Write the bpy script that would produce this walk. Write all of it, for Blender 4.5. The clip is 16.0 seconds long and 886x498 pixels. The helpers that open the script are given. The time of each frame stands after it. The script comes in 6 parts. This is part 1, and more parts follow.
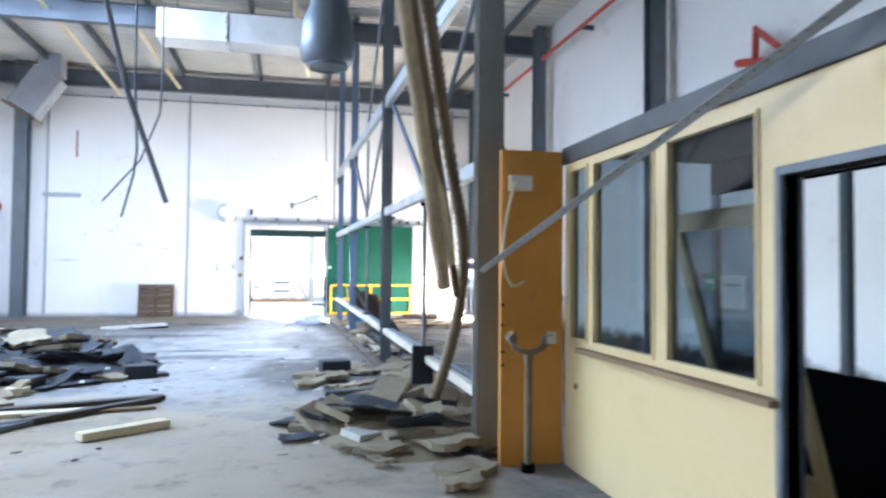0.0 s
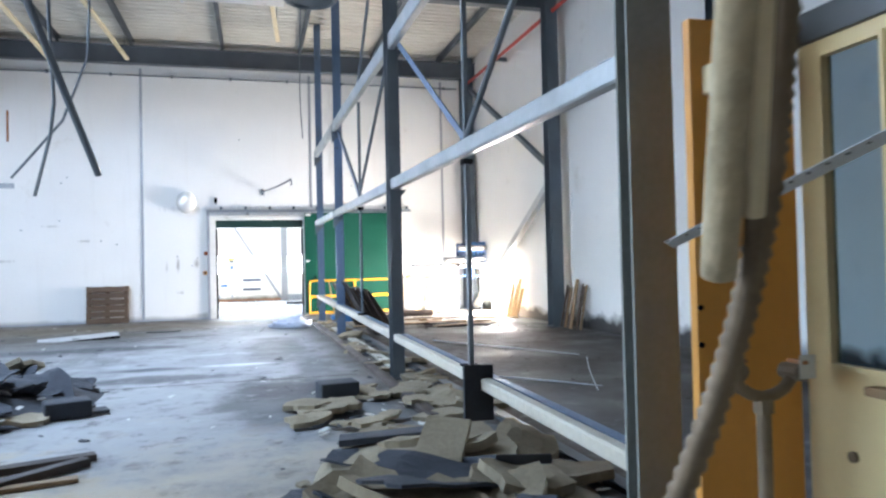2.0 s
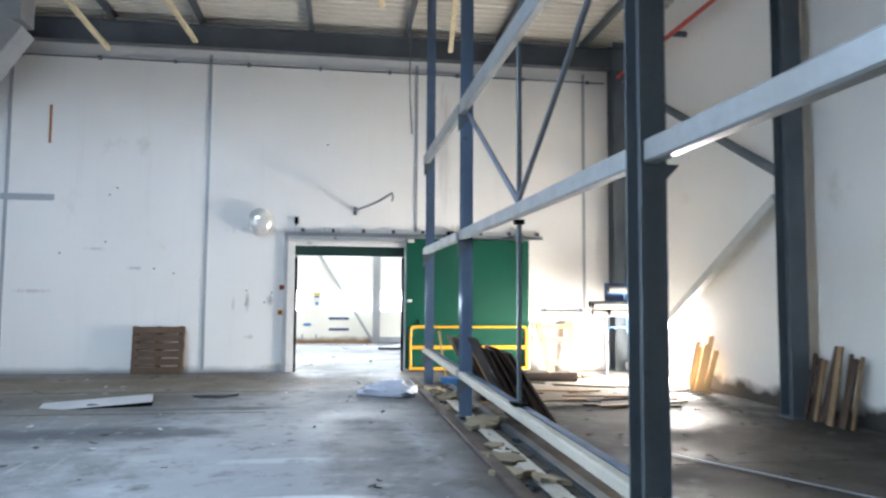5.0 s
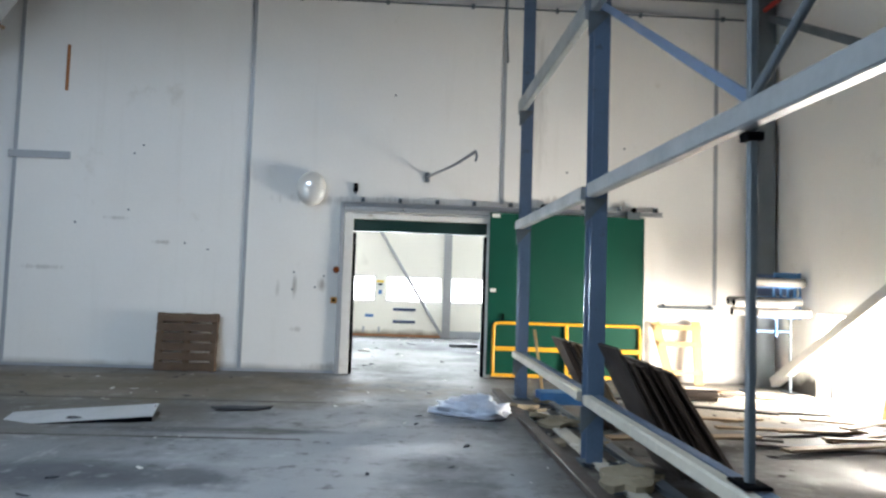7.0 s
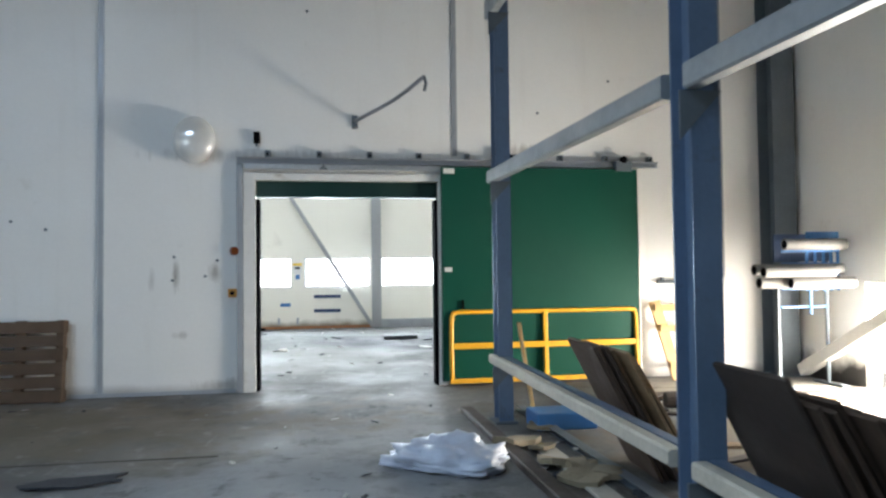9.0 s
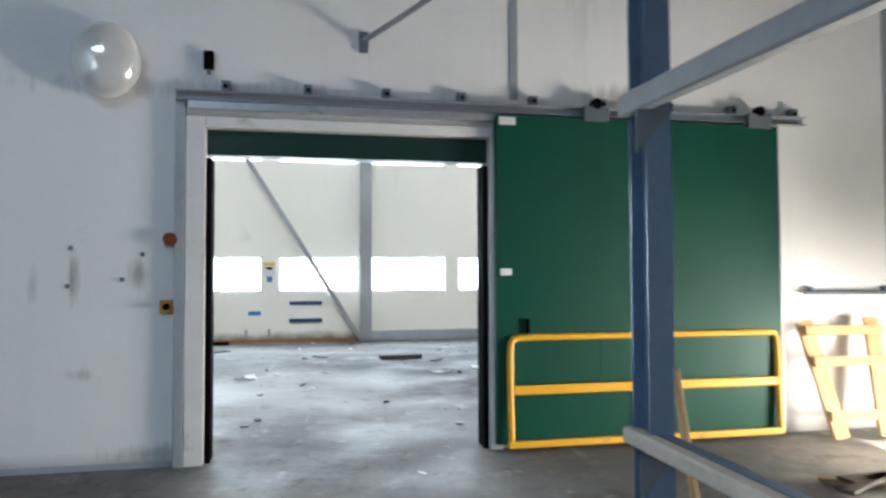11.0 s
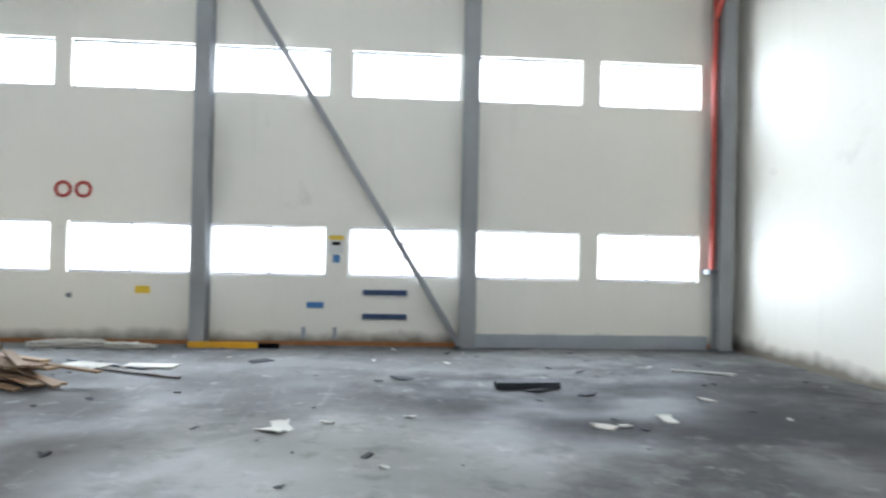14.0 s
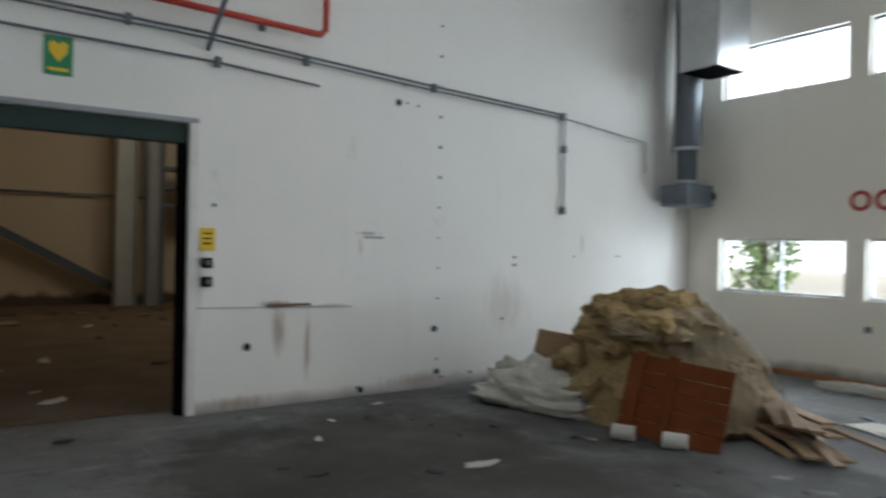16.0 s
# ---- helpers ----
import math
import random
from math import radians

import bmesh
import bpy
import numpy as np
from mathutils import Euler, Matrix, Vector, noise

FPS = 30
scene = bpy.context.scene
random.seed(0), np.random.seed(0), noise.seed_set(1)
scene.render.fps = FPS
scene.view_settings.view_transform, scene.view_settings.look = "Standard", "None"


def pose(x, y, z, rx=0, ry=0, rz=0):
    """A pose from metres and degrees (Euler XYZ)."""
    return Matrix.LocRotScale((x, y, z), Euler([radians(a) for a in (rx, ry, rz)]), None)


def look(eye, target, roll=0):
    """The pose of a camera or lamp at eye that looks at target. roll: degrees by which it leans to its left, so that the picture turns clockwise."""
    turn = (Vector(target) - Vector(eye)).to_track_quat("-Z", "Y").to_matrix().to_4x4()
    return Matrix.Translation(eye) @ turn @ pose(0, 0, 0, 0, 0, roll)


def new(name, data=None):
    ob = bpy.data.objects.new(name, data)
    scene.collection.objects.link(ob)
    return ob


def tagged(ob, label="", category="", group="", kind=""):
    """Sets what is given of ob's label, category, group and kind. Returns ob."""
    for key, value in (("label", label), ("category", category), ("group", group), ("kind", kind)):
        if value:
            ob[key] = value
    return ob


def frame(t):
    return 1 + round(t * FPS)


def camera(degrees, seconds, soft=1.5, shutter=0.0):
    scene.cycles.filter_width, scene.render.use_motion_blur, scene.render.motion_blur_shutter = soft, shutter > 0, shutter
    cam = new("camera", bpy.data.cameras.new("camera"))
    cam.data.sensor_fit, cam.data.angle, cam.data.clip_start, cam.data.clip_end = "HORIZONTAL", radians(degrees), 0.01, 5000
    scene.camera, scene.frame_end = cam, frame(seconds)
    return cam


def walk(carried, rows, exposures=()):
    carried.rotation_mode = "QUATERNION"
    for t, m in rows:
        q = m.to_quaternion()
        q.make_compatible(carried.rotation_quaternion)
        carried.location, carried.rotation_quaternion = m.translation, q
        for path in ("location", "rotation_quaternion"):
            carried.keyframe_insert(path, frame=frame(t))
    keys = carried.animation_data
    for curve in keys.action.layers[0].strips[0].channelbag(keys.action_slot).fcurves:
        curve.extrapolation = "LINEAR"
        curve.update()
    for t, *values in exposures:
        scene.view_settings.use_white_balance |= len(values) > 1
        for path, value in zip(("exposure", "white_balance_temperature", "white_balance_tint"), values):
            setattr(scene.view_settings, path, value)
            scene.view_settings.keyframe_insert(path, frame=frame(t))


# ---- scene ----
cam = camera(64.3, 16.0, soft=2.4, shutter=0.4)
PATH = [
    (0, (0.89, -2.068, 1.448), (1.321, -0.116, 1.512), 0.5),
    (0.5, (0.852, -1.38, 1.399), (1.149, 0.597, 1.442), 1.6),
    (1, (0.798, -0.746, 1.4), (1.171, 1.216, 1.489), 2.6),
    (1.5, (0.727, -0.133, 1.432), (1.242, 1.799, 1.488), -1.2),
    (2, (0.737, 0.53, 1.403), (1.257, 2.461, 1.443), -1.3),
    (2.5, (0.716, 1.246, 1.399), (1.351, 3.143, 1.42), -0.3),
    (3, (0.719, 2.047, 1.416), (1.341, 3.944, 1.525), 0.9),
    (3.5, (0.692, 2.84, 1.424), (1.279, 4.75, 1.495), -0.3),
    (4, (0.671, 3.635, 1.446), (1.168, 5.569, 1.563), -0.8),
    (4.5, (0.713, 4.53, 1.516), (1.153, 6.48, 1.586), -2.7),
    (5, (0.775, 5.438, 1.576), (1.055, 7.414, 1.72), 0.4),
    (5.2, (0.799, 5.779, 1.612), (1.073, 7.758, 1.699), 1.1),
    (7.3, (0.691, 8.986, 1.49), (0.778, 10.98, 1.612), 1.9),
    (7.5, (0.645, 9.27, 1.496), (0.754, 11.264, 1.61), 2.3),
    (8, (0.626, 10.076, 1.506), (0.764, 12.067, 1.645), 1.5),
    (8.5, (0.639, 10.922, 1.532), (0.866, 12.904, 1.665), 0.9),
    (8.7, (0.64, 11.222, 1.529), (0.911, 13.202, 1.597), 0.3),
    (10.8, (0.467, 14.823, 1.546), (0.936, 16.766, 1.607), -2.0),
    (11, (0.467, 15.097, 1.543), (0.872, 17.055, 1.611), -0.2),
    (11.5, (0.474, 15.899, 1.542), (0.832, 17.865, 1.625), 1.3),
    (12, (0.53, 16.728, 1.517), (0.876, 18.697, 1.566), 0.1),
    (12.5, (0.519, 17.537, 1.522), (0.839, 19.509, 1.607), 1.7),
    (13, (0.558, 18.332, 1.491), (0.89, 20.303, 1.562), 0.2),
    (13.5, (0.486, 19.044, 1.492), (0.809, 21.017, 1.531), 1.7),
    (14, (0.64, 19.82, 1.48), (0.805, 21.813, 1.502), 1.2),
    (14.5, (0.597, 20.572, 1.451), (0.357, 22.557, 1.466), 3.9),
    (14.7, (0.5, 20.86, 1.5), (0.092, 22.818, 1.467), 3.0),
    (15, (0.4, 21.2, 1.58), (-0.426, 23.021, 1.584), 1.6),
    (15.5, (0.196, 21.419, 1.647), (-1.114, 22.93, 1.656), 3.1),
    (16, (0.076, 21.673, 1.734), (-1.572, 22.806, 1.725), 1.1),
]
EXPOSURES = [(0.0, 4.4, 6000, 16), (0.8, 4.1, 6000, 16), (1.5, 4.0, 6050, 15), (4.4, 3.58, 6200, 13), (5.2, 3.38, 6300, 12), (7.4, 2.9, 6450, 10), (8.5, 2.72, 6350, 9), (11.0, 2.52, 6150, 10), (12.0, 2.4, 5850, 11), (13.4, 2.35, 5900, 12), (14.0, 2.0, 6250, 12), (14.5, 1.75, 6450, 12), (15.0, 1.42, 6550, 12), (15.5, 1.1, 6550, 12), (16.0, 0.9, 6500, 11)]
walk(cam, [(t, look(eye, target, roll)) for t, eye, target, roll in PATH], EXPOSURES)

# ---- light ----
world = bpy.data.worlds.new("sky")
scene.world = world
world.use_nodes = True
wn = world.node_tree
wn.nodes.clear()
w_out = wn.nodes.new("ShaderNodeOutputWorld")
w_bg = wn.nodes.new("ShaderNodeBackground")
w_sky = wn.nodes.new("ShaderNodeTexSky")
w_sky.sky_type, w_sky.sun_disc = "NISHITA", False
SUN_WAY = Vector((-0.72, 0.46, -0.46)).normalized()
w_sky.sun_elevation = math.asin(-SUN_WAY.z)
w_sky.sun_rotation = math.atan2(-SUN_WAY.x, -SUN_WAY.y)
w_bg.inputs["Strength"].default_value = 0.10
wn.links.new(w_sky.outputs["Color"], w_bg.inputs["Color"])
wn.links.new(w_bg.outputs["Background"], w_out.inputs["Surface"])

sun_data = bpy.data.lights.new("sun", "SUN")
sun_data.energy, sun_data.angle, sun_data.color = 5.0, radians(0.5), (1.0, 0.93, 0.82)
sun = new("sun", sun_data)
sun.matrix_world = look((0, 0, 30), Vector((0, 0, 30)) + SUN_WAY)


def area_panel(name, eye, target, wide, high, watts, colour):
    """A rectangular area lamp, as daylight in an opening and as added fill."""
    d = bpy.data.lights.new(name, "AREA")
    d.shape, d.size, d.size_y, d.energy, d.color = "RECTANGLE", wide, high, watts, colour
    ob = new(name, d)
    ob.matrix_world = look(eye, target)
    return ob


BLUE_SKY = (0.58, 0.77, 1.0)
HAZE = (0.83, 0.92, 1.0)
# Roof opening out of view, assumed so as to light the hall from above.
area_panel("unseen_skylight_hall_lamp", (-4.6, 10.4, 7.55), (-4.6, 10.4, 0), 4.4, 5.6, 125, BLUE_SKY)
# Left opening is out of view, assumed as the source of blue light.
area_panel("unseen_left_opening_lamp", (-8.25, 6.0, 2.0), (0, 6.0, 1.6), 7.0, 3.4, 11, (0.62, 0.80, 1.0))
# Another unseen roof opening, added to brighten the store.
area_panel("unseen_skylight_store_lamp", (-0.5, 26.5, 7.55), (-0.5, 26.5, 0), 9.0, 4.0, 38, HAZE)
area_panel("upper_window_lamp", (0.0, 31.75, 4.45), (0.0, 20, 4.0), 12.6, 0.9, 175, HAZE)
area_panel("lower_window_lamp", (0.0, 31.75, 1.52), (0.0, 20, 1.4), 12.6, 0.9, 175, HAZE)
# Added in the assumed hatch to brighten the far right corner.
area_panel("assumed_hatch_lamp", (7.50, 18.63, 0.66), (0, 18.63, 0.66), 1.8, 1.25, 100, (1.0, 0.93, 0.82))
# Warm fill added under the closed side-hall roof, which has no opening.
area_panel("side_hall_fill", (-15.0, 26.0, 6.9), (-15.0, 26.0, 0), 3.0, 3.0, 50, (1.0, 0.9, 0.72))

# ---- materials ----
def material(name, colour, rough=0.7, metal=0.0, grain=40.0, grain_amt=0.12, blotch=0.8, blotch_amt=0.18, bump=0.15,
             stain=None, stain_scale=0.6, stain_from=0.55, stain_to=0.75, per_object=0.0, stretch=(1, 1, 1), spec=0.5, rust=None):
    m = bpy.data.materials.new(name)
    m.use_nodes = True
    nt = m.node_tree
    n, l = nt.nodes, nt.links
    b = n["Principled BSDF"]
    co = n.new("ShaderNodeTexCoord")
    mp = n.new("ShaderNodeMapping")
    mp.inputs["Scale"].default_value = stretch
    geo = n.new("ShaderNodeNewGeometry")
    l.new(geo.outputs["Position"], mp.inputs["Vector"])

    def tex(scale, detail=6, rough_=0.6):
        t = n.new("ShaderNodeTexNoise")
        t.inputs["Scale"].default_value, t.inputs["Detail"].default_value, t.inputs["Roughness"].default_value = scale, detail, rough_
        l.new(mp.outputs["Vector"], t.inputs["Vector"])
        return t.outputs["Fac"]

    def mixc(fac, a, bcol, kind="MIX"):
        x = n.new("ShaderNodeMix")
        x.data_type, x.blend_type = "RGBA", kind
        for sock, v in ((x.inputs[0], fac), (x.inputs[6], a), (x.inputs[7], bcol)):
            if hasattr(v, "links"):
                l.new(v, sock)
            elif isinstance(v, (int, float)):
                sock.default_value = v
            else:
                sock.default_value = (*v, 1) if len(v) == 3 else v
        return x.outputs[2]

    def ramp(src, a, z, lo=0.0, hi=1.0):
        r = n.new("ShaderNodeMapRange")
        r.inputs[1].default_value, r.inputs[2].default_value, r.inputs[3].default_value, r.inputs[4].default_value = a, z, lo, hi
        l.new(src, r.inputs[0])
        return r.outputs[0]

    g, bl = tex(grain), tex(blotch, 5, 0.55)
    dark = [c * 0.55 for c in colour]
    light = [min(1, c * 1.25) for c in colour]
    c = mixc(ramp(bl, 0.3, 0.7, 0, blotch_amt * 2), colour, dark)
    c = mixc(ramp(g, 0.35, 0.7, 0, grain_amt * 2), c, light)
    if per_object:
        oi = n.new("ShaderNodeObjectInfo")
        c = mixc(ramp(oi.outputs["Random"], 0, 1, 0, per_object), c, [x * 0.4 for x in colour])
    for st in ([stain] if stain and not isinstance(stain[0], (tuple, list)) else (stain or [])):
        s = tex(stain_scale, 8, 0.65)
        c = mixc(ramp(s, stain_from, stain_to, 0, 0.85), c, st)
    if rust:
        c = mixc(ramp(tex(7.0, 8, 0.7), 0.58, 0.72, 0, 0.9), c, rust)
    l.new(c, b.inputs["Base Color"])
    l.new(ramp(bl, 0.3, 0.7, max(0.05, rough - 0.12), min(1, rough + 0.12)), b.inputs["Roughness"])
    b.inputs["Metallic"].default_value = metal
    b.inputs["Specular IOR Level"].default_value = spec
    if bump:
        bp = n.new("ShaderNodeBump")
        bp.inputs["Strength"].default_value, bp.inputs["Distance"].default_value = bump, 0.02
        l.new(g, bp.inputs["Height"])
        l.new(bp.outputs["Normal"], b.inputs["Normal"])
    return m


def wall_paint(name, colour, dirt, dirt_top):
    """White painted panel, streaked, with mould that creeps up from the floor in a ragged edge."""
    m = material(name, colour, 0.55, grain=25, grain_amt=0.05, blotch=0.5, blotch_amt=0.06, bump=0.05,
                 stain=(0.45, 0.41, 0.34), stain_scale=0.9, stain_from=0.62, stain_to=0.85)
    nt = m.node_tree
    n, l = nt.nodes, nt.links
    b = n["Principled BSDF"]
    prev = b.inputs["Base Color"].links[0].from_socket
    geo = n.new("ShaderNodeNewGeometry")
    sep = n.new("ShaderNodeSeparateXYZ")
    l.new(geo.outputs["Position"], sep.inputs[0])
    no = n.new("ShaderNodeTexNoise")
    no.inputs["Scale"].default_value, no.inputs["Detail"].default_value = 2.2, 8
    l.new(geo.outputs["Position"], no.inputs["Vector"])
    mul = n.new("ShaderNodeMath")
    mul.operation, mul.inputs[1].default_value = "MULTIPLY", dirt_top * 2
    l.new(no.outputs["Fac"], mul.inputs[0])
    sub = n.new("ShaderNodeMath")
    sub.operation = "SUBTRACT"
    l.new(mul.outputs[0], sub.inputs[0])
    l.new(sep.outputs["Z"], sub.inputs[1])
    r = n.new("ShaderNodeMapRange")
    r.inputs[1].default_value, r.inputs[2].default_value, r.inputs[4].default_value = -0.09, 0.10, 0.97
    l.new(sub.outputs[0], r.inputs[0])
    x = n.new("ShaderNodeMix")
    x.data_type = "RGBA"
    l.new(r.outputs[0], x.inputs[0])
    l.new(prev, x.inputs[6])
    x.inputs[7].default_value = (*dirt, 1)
    # vertical runs of dirt
    mp = n.new("ShaderNodeMapping")
    mp.inputs["Scale"].default_value = (5, 5, 0.35)
    l.new(geo.outputs["Position"], mp.inputs["Vector"])
    st = n.new("ShaderNodeTexNoise")
    st.inputs["Scale"].default_value, st.inputs["Detail"].default_value = 1.0, 6
    l.new(mp.outputs["Vector"], st.inputs["Vector"])
    r2 = n.new("ShaderNodeMapRange")
    r2.inputs[1].default_value, r2.inputs[2].default_value, r2.inputs[4].default_value = 0.60, 0.85, 0.16
    l.new(st.outputs["Fac"], r2.inputs[0])
    y = n.new("ShaderNodeMix")
    y.data_type = "RGBA"
    l.new(r2.outputs[0], y.inputs[0])
    l.new(x.outputs[2], y.inputs[6])
    y.inputs[7].default_value = (0.5, 0.46, 0.4, 1)
    l.new(y.outputs[2], b.inputs["Base Color"])
    return m


def concrete(name):
    """Worn, dusty concrete with damp dark patches, scuffs and pale drag marks."""
    m = material(name, (0.165, 0.163, 0.160), 0.62, grain=30, grain_amt=0.22, blotch=0.7, blotch_amt=0.4, bump=0.25, spec=0.3,
                 stain=(0.06, 0.058, 0.056), stain_scale=0.45, stain_from=0.54, stain_to=0.70)
    nt = m.node_tree
    n, l = nt.nodes, nt.links
    b = n["Principled BSDF"]
    prev = b.inputs["Base Color"].links[0].from_socket
    geo = n.new("ShaderNodeNewGeometry")

    def layer(prev, scale, detail, lo, hi, top, colour, stretch=(1, 1, 1), turn=0.0):
        mp = n.new("ShaderNodeMapping")
        mp.inputs["Scale"].default_value = stretch
        mp.inputs["Rotation"].default_value = (0, 0, turn)
        l.new(geo.outputs["Position"], mp.inputs["Vector"])
        t = n.new("ShaderNodeTexNoise")
        t.inputs["Scale"].default_value, t.inputs["Detail"].default_value, t.inputs["Roughness"].default_value = scale, detail, 0.7
        l.new(mp.outputs["Vector"], t.inputs["Vector"])
        r = n.new("ShaderNodeMapRange")
        r.inputs[1].default_value, r.inputs[2].default_value, r.inputs[4].default_value = lo, hi, top
        l.new(t.outputs["Fac"], r.inputs[0])
        x = n.new("ShaderNodeMix")
        x.data_type = "RGBA"
        l.new(r.outputs[0], x.inputs[0])
        l.new(prev, x.inputs[6])
        x.inputs[7].default_value = (*colour, 1)
        return x.outputs[2]

    c = layer(prev, 1.3, 9, 0.55, 0.68, 0.6, (0.25, 0.245, 0.235))
    c = layer(c, 1.0, 6, 0.60, 0.66, 0.5, (0.30, 0.295, 0.28), (4.5, 0.35, 1), 0.5)
    c = layer(c, 1.0, 6, 0.62, 0.67, 0.45, (0.07, 0.065, 0.06), (3.5, 0.4, 1), -0.7)
    c = layer(c, 6.0, 8, 0.64, 0.72, 0.55, (0.11, 0.095, 0.075))
    c = layer(c, 14.0, 4, 0.70, 0.74, 0.7, (0.38, 0.37, 0.35))

    def patch(prev, x, y, rx, ry, colour, top, ragged=0.9):
        """A patch of one colour with a ragged outline."""
        mp = n.new("ShaderNodeMapping")
        mp.vector_type = "POINT"
        mp.inputs["Location"].default_value = (-x / rx, -y / ry, 0)
        mp.inputs["Scale"].default_value = (1 / rx, 1 / ry, 0)
        l.new(geo.outputs["Position"], mp.inputs["Vector"])
        ln = n.new("ShaderNodeVectorMath")
        ln.operation = "LENGTH"
        l.new(mp.outputs["Vector"], ln.inputs[0])
        t = n.new("ShaderNodeTexNoise")
        t.inputs["Scale"].default_value, t.inputs["Detail"].default_value, t.inputs["Roughness"].default_value = 1.1, 9, 0.68
        l.new(geo.outputs["Position"], t.inputs["Vector"])
        ma = n.new("ShaderNodeMath")
        ma.operation, ma.inputs[1].default_value = "MULTIPLY_ADD", ragged * 2.4
        l.new(t.outputs["Fac"], ma.inputs[0])
        l.new(ln.outputs["Value"], ma.inputs[2])
        r = n.new("ShaderNodeMapRange")
        k = ragged * 1.2
        r.inputs[1].default_value, r.inputs[2].default_value, r.inputs[3].default_value, r.inputs[4].default_value = k + 0.55, k + 1.05, top, 0
        l.new(ma.outputs[0], r.inputs[0])
        x_ = n.new("ShaderNodeMix")
        x_.data_type = "RGBA"
        l.new(r.outputs[0], x_.inputs[0])
        l.new(prev, x_.inputs[6])
        x_.inputs[7].default_value = (*colour, 1)
        return x_.outputs[2]

    # First patch: pale lane, dust plus the doorway's sheen put into the colour.
    for args in ((0.3, 12.0, 2.3, 10.5, (0.31, 0.31, 0.315), 0.85, 0.8), (-0.4, 7.5, 1.5, 3.2, (0.33, 0.32, 0.31), 0.7),
                 (-3.5, 19.6, 5.0, 1.5, (0.15, 0.115, 0.08), 0.85), (1.55, 9.6, 0.35, 3.5, (0.085, 0.085, 0.09), 0.75, 0.7), (-2.2, 14.2, 2.2, 0.5, (0.06, 0.062, 0.068), 0.85, 0.8), (0.4, 12.6, 0.9, 0.14, (0.42, 0.42, 0.43), 0.8, 0.3),
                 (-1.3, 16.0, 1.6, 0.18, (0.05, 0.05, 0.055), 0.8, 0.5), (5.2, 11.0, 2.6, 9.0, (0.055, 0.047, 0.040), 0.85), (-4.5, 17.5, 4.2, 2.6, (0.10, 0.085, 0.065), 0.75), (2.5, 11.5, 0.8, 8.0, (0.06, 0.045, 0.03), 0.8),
                 (0.9, 8.3, 0.7, 1.6, (0.06, 0.06, 0.06), 0.75), (-0.6, 10.2, 1.2, 0.35, (0.05, 0.05, 0.055), 0.8), (1.0, 13.0, 0.6, 2.2, (0.08, 0.08, 0.08), 0.7),
                 (-3.0, 24.6, 3.5, 2.0, (0.065, 0.06, 0.055), 0.8),
                 (-1.6, 4.0, 2.4, 2.4, (0.26, 0.22, 0.16), 0.6), (0.6, 2.0, 1.6, 2.4, (0.32, 0.29, 0.24), 0.6)):
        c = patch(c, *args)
    c = layer(c, 3.2, 9, 0.58, 0.64, 0.65, (0.075, 0.072, 0.070))
    c = layer(c, 2.1, 10, 0.60, 0.68, 0.5, (0.40, 0.40, 0.40))
    c = layer(c, 1.0, 5, 0.63, 0.66, 0.5, (0.24, 0.24, 0.24), (0.35, 5.0, 1), 0.35)
    for args in ((0.0, 26.5, 9.0, 4.4, (0.085, 0.084, 0.082), 0.6, 0.8), (3.0, 26.9, 2.9, 2.3, (0.016, 0.016, 0.018), 0.96, 0.6), (5.0, 28.6, 1.8, 2.2, (0.03, 0.03, 0.034), 0.8), (2.2, 24.3, 1.6, 1.2, (0.04, 0.04, 0.042), 0.7),
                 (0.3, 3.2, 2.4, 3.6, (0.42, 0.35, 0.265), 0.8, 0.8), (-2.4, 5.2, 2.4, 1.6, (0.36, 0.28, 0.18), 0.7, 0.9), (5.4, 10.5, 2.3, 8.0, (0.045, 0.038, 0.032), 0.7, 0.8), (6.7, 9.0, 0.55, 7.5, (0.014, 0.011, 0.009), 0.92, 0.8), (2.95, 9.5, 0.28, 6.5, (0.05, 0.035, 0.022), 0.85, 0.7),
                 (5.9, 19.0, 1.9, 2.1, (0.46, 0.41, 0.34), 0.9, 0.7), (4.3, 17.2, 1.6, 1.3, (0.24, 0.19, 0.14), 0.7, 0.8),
                 (-0.75, 11.15, 0.85, 0.22, (0.045, 0.047, 0.055), 0.85, 0.8), (0.45, 11.2, 0.6, 0.15, (0.55, 0.55, 0.56), 0.85, 0.5), (0.3, 24.6, 2.6, 2.4, (0.30, 0.295, 0.28), 0.6, 0.9),
                 (1.1, 8.9, 0.55, 0.9, (0.05, 0.05, 0.052), 0.8, 0.9), (-3.0, 18.9, 4.5, 1.4, (0.17, 0.14, 0.10), 0.8, 0.7)):
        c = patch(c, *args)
    c = layer(c, 1.0, 6, 0.66, 0.70, 0.35, (0.26, 0.26, 0.26), (3.5, 0.4, 1), 1.1)
    c = layer(c, 2.6, 10, 0.54, 0.66, 0.55, (0.085, 0.082, 0.078))
    c = layer(c, 3.7, 10, 0.57, 0.68, 0.55, (0.34, 0.335, 0.32))
    c = layer(c, 1.0, 7, 0.66, 0.72, 0.35, (0.36, 0.36, 0.35), (4.0, 0.5, 1), 0.9)
    c = layer(c, 1.0, 7, 0.66, 0.72, 0.35, (0.36, 0.36, 0.35), (0.5, 4.0, 1), -0.4)
    c = layer(c, 22.0, 5, 0.66, 0.72, 0.6, (0.05, 0.047, 0.043))
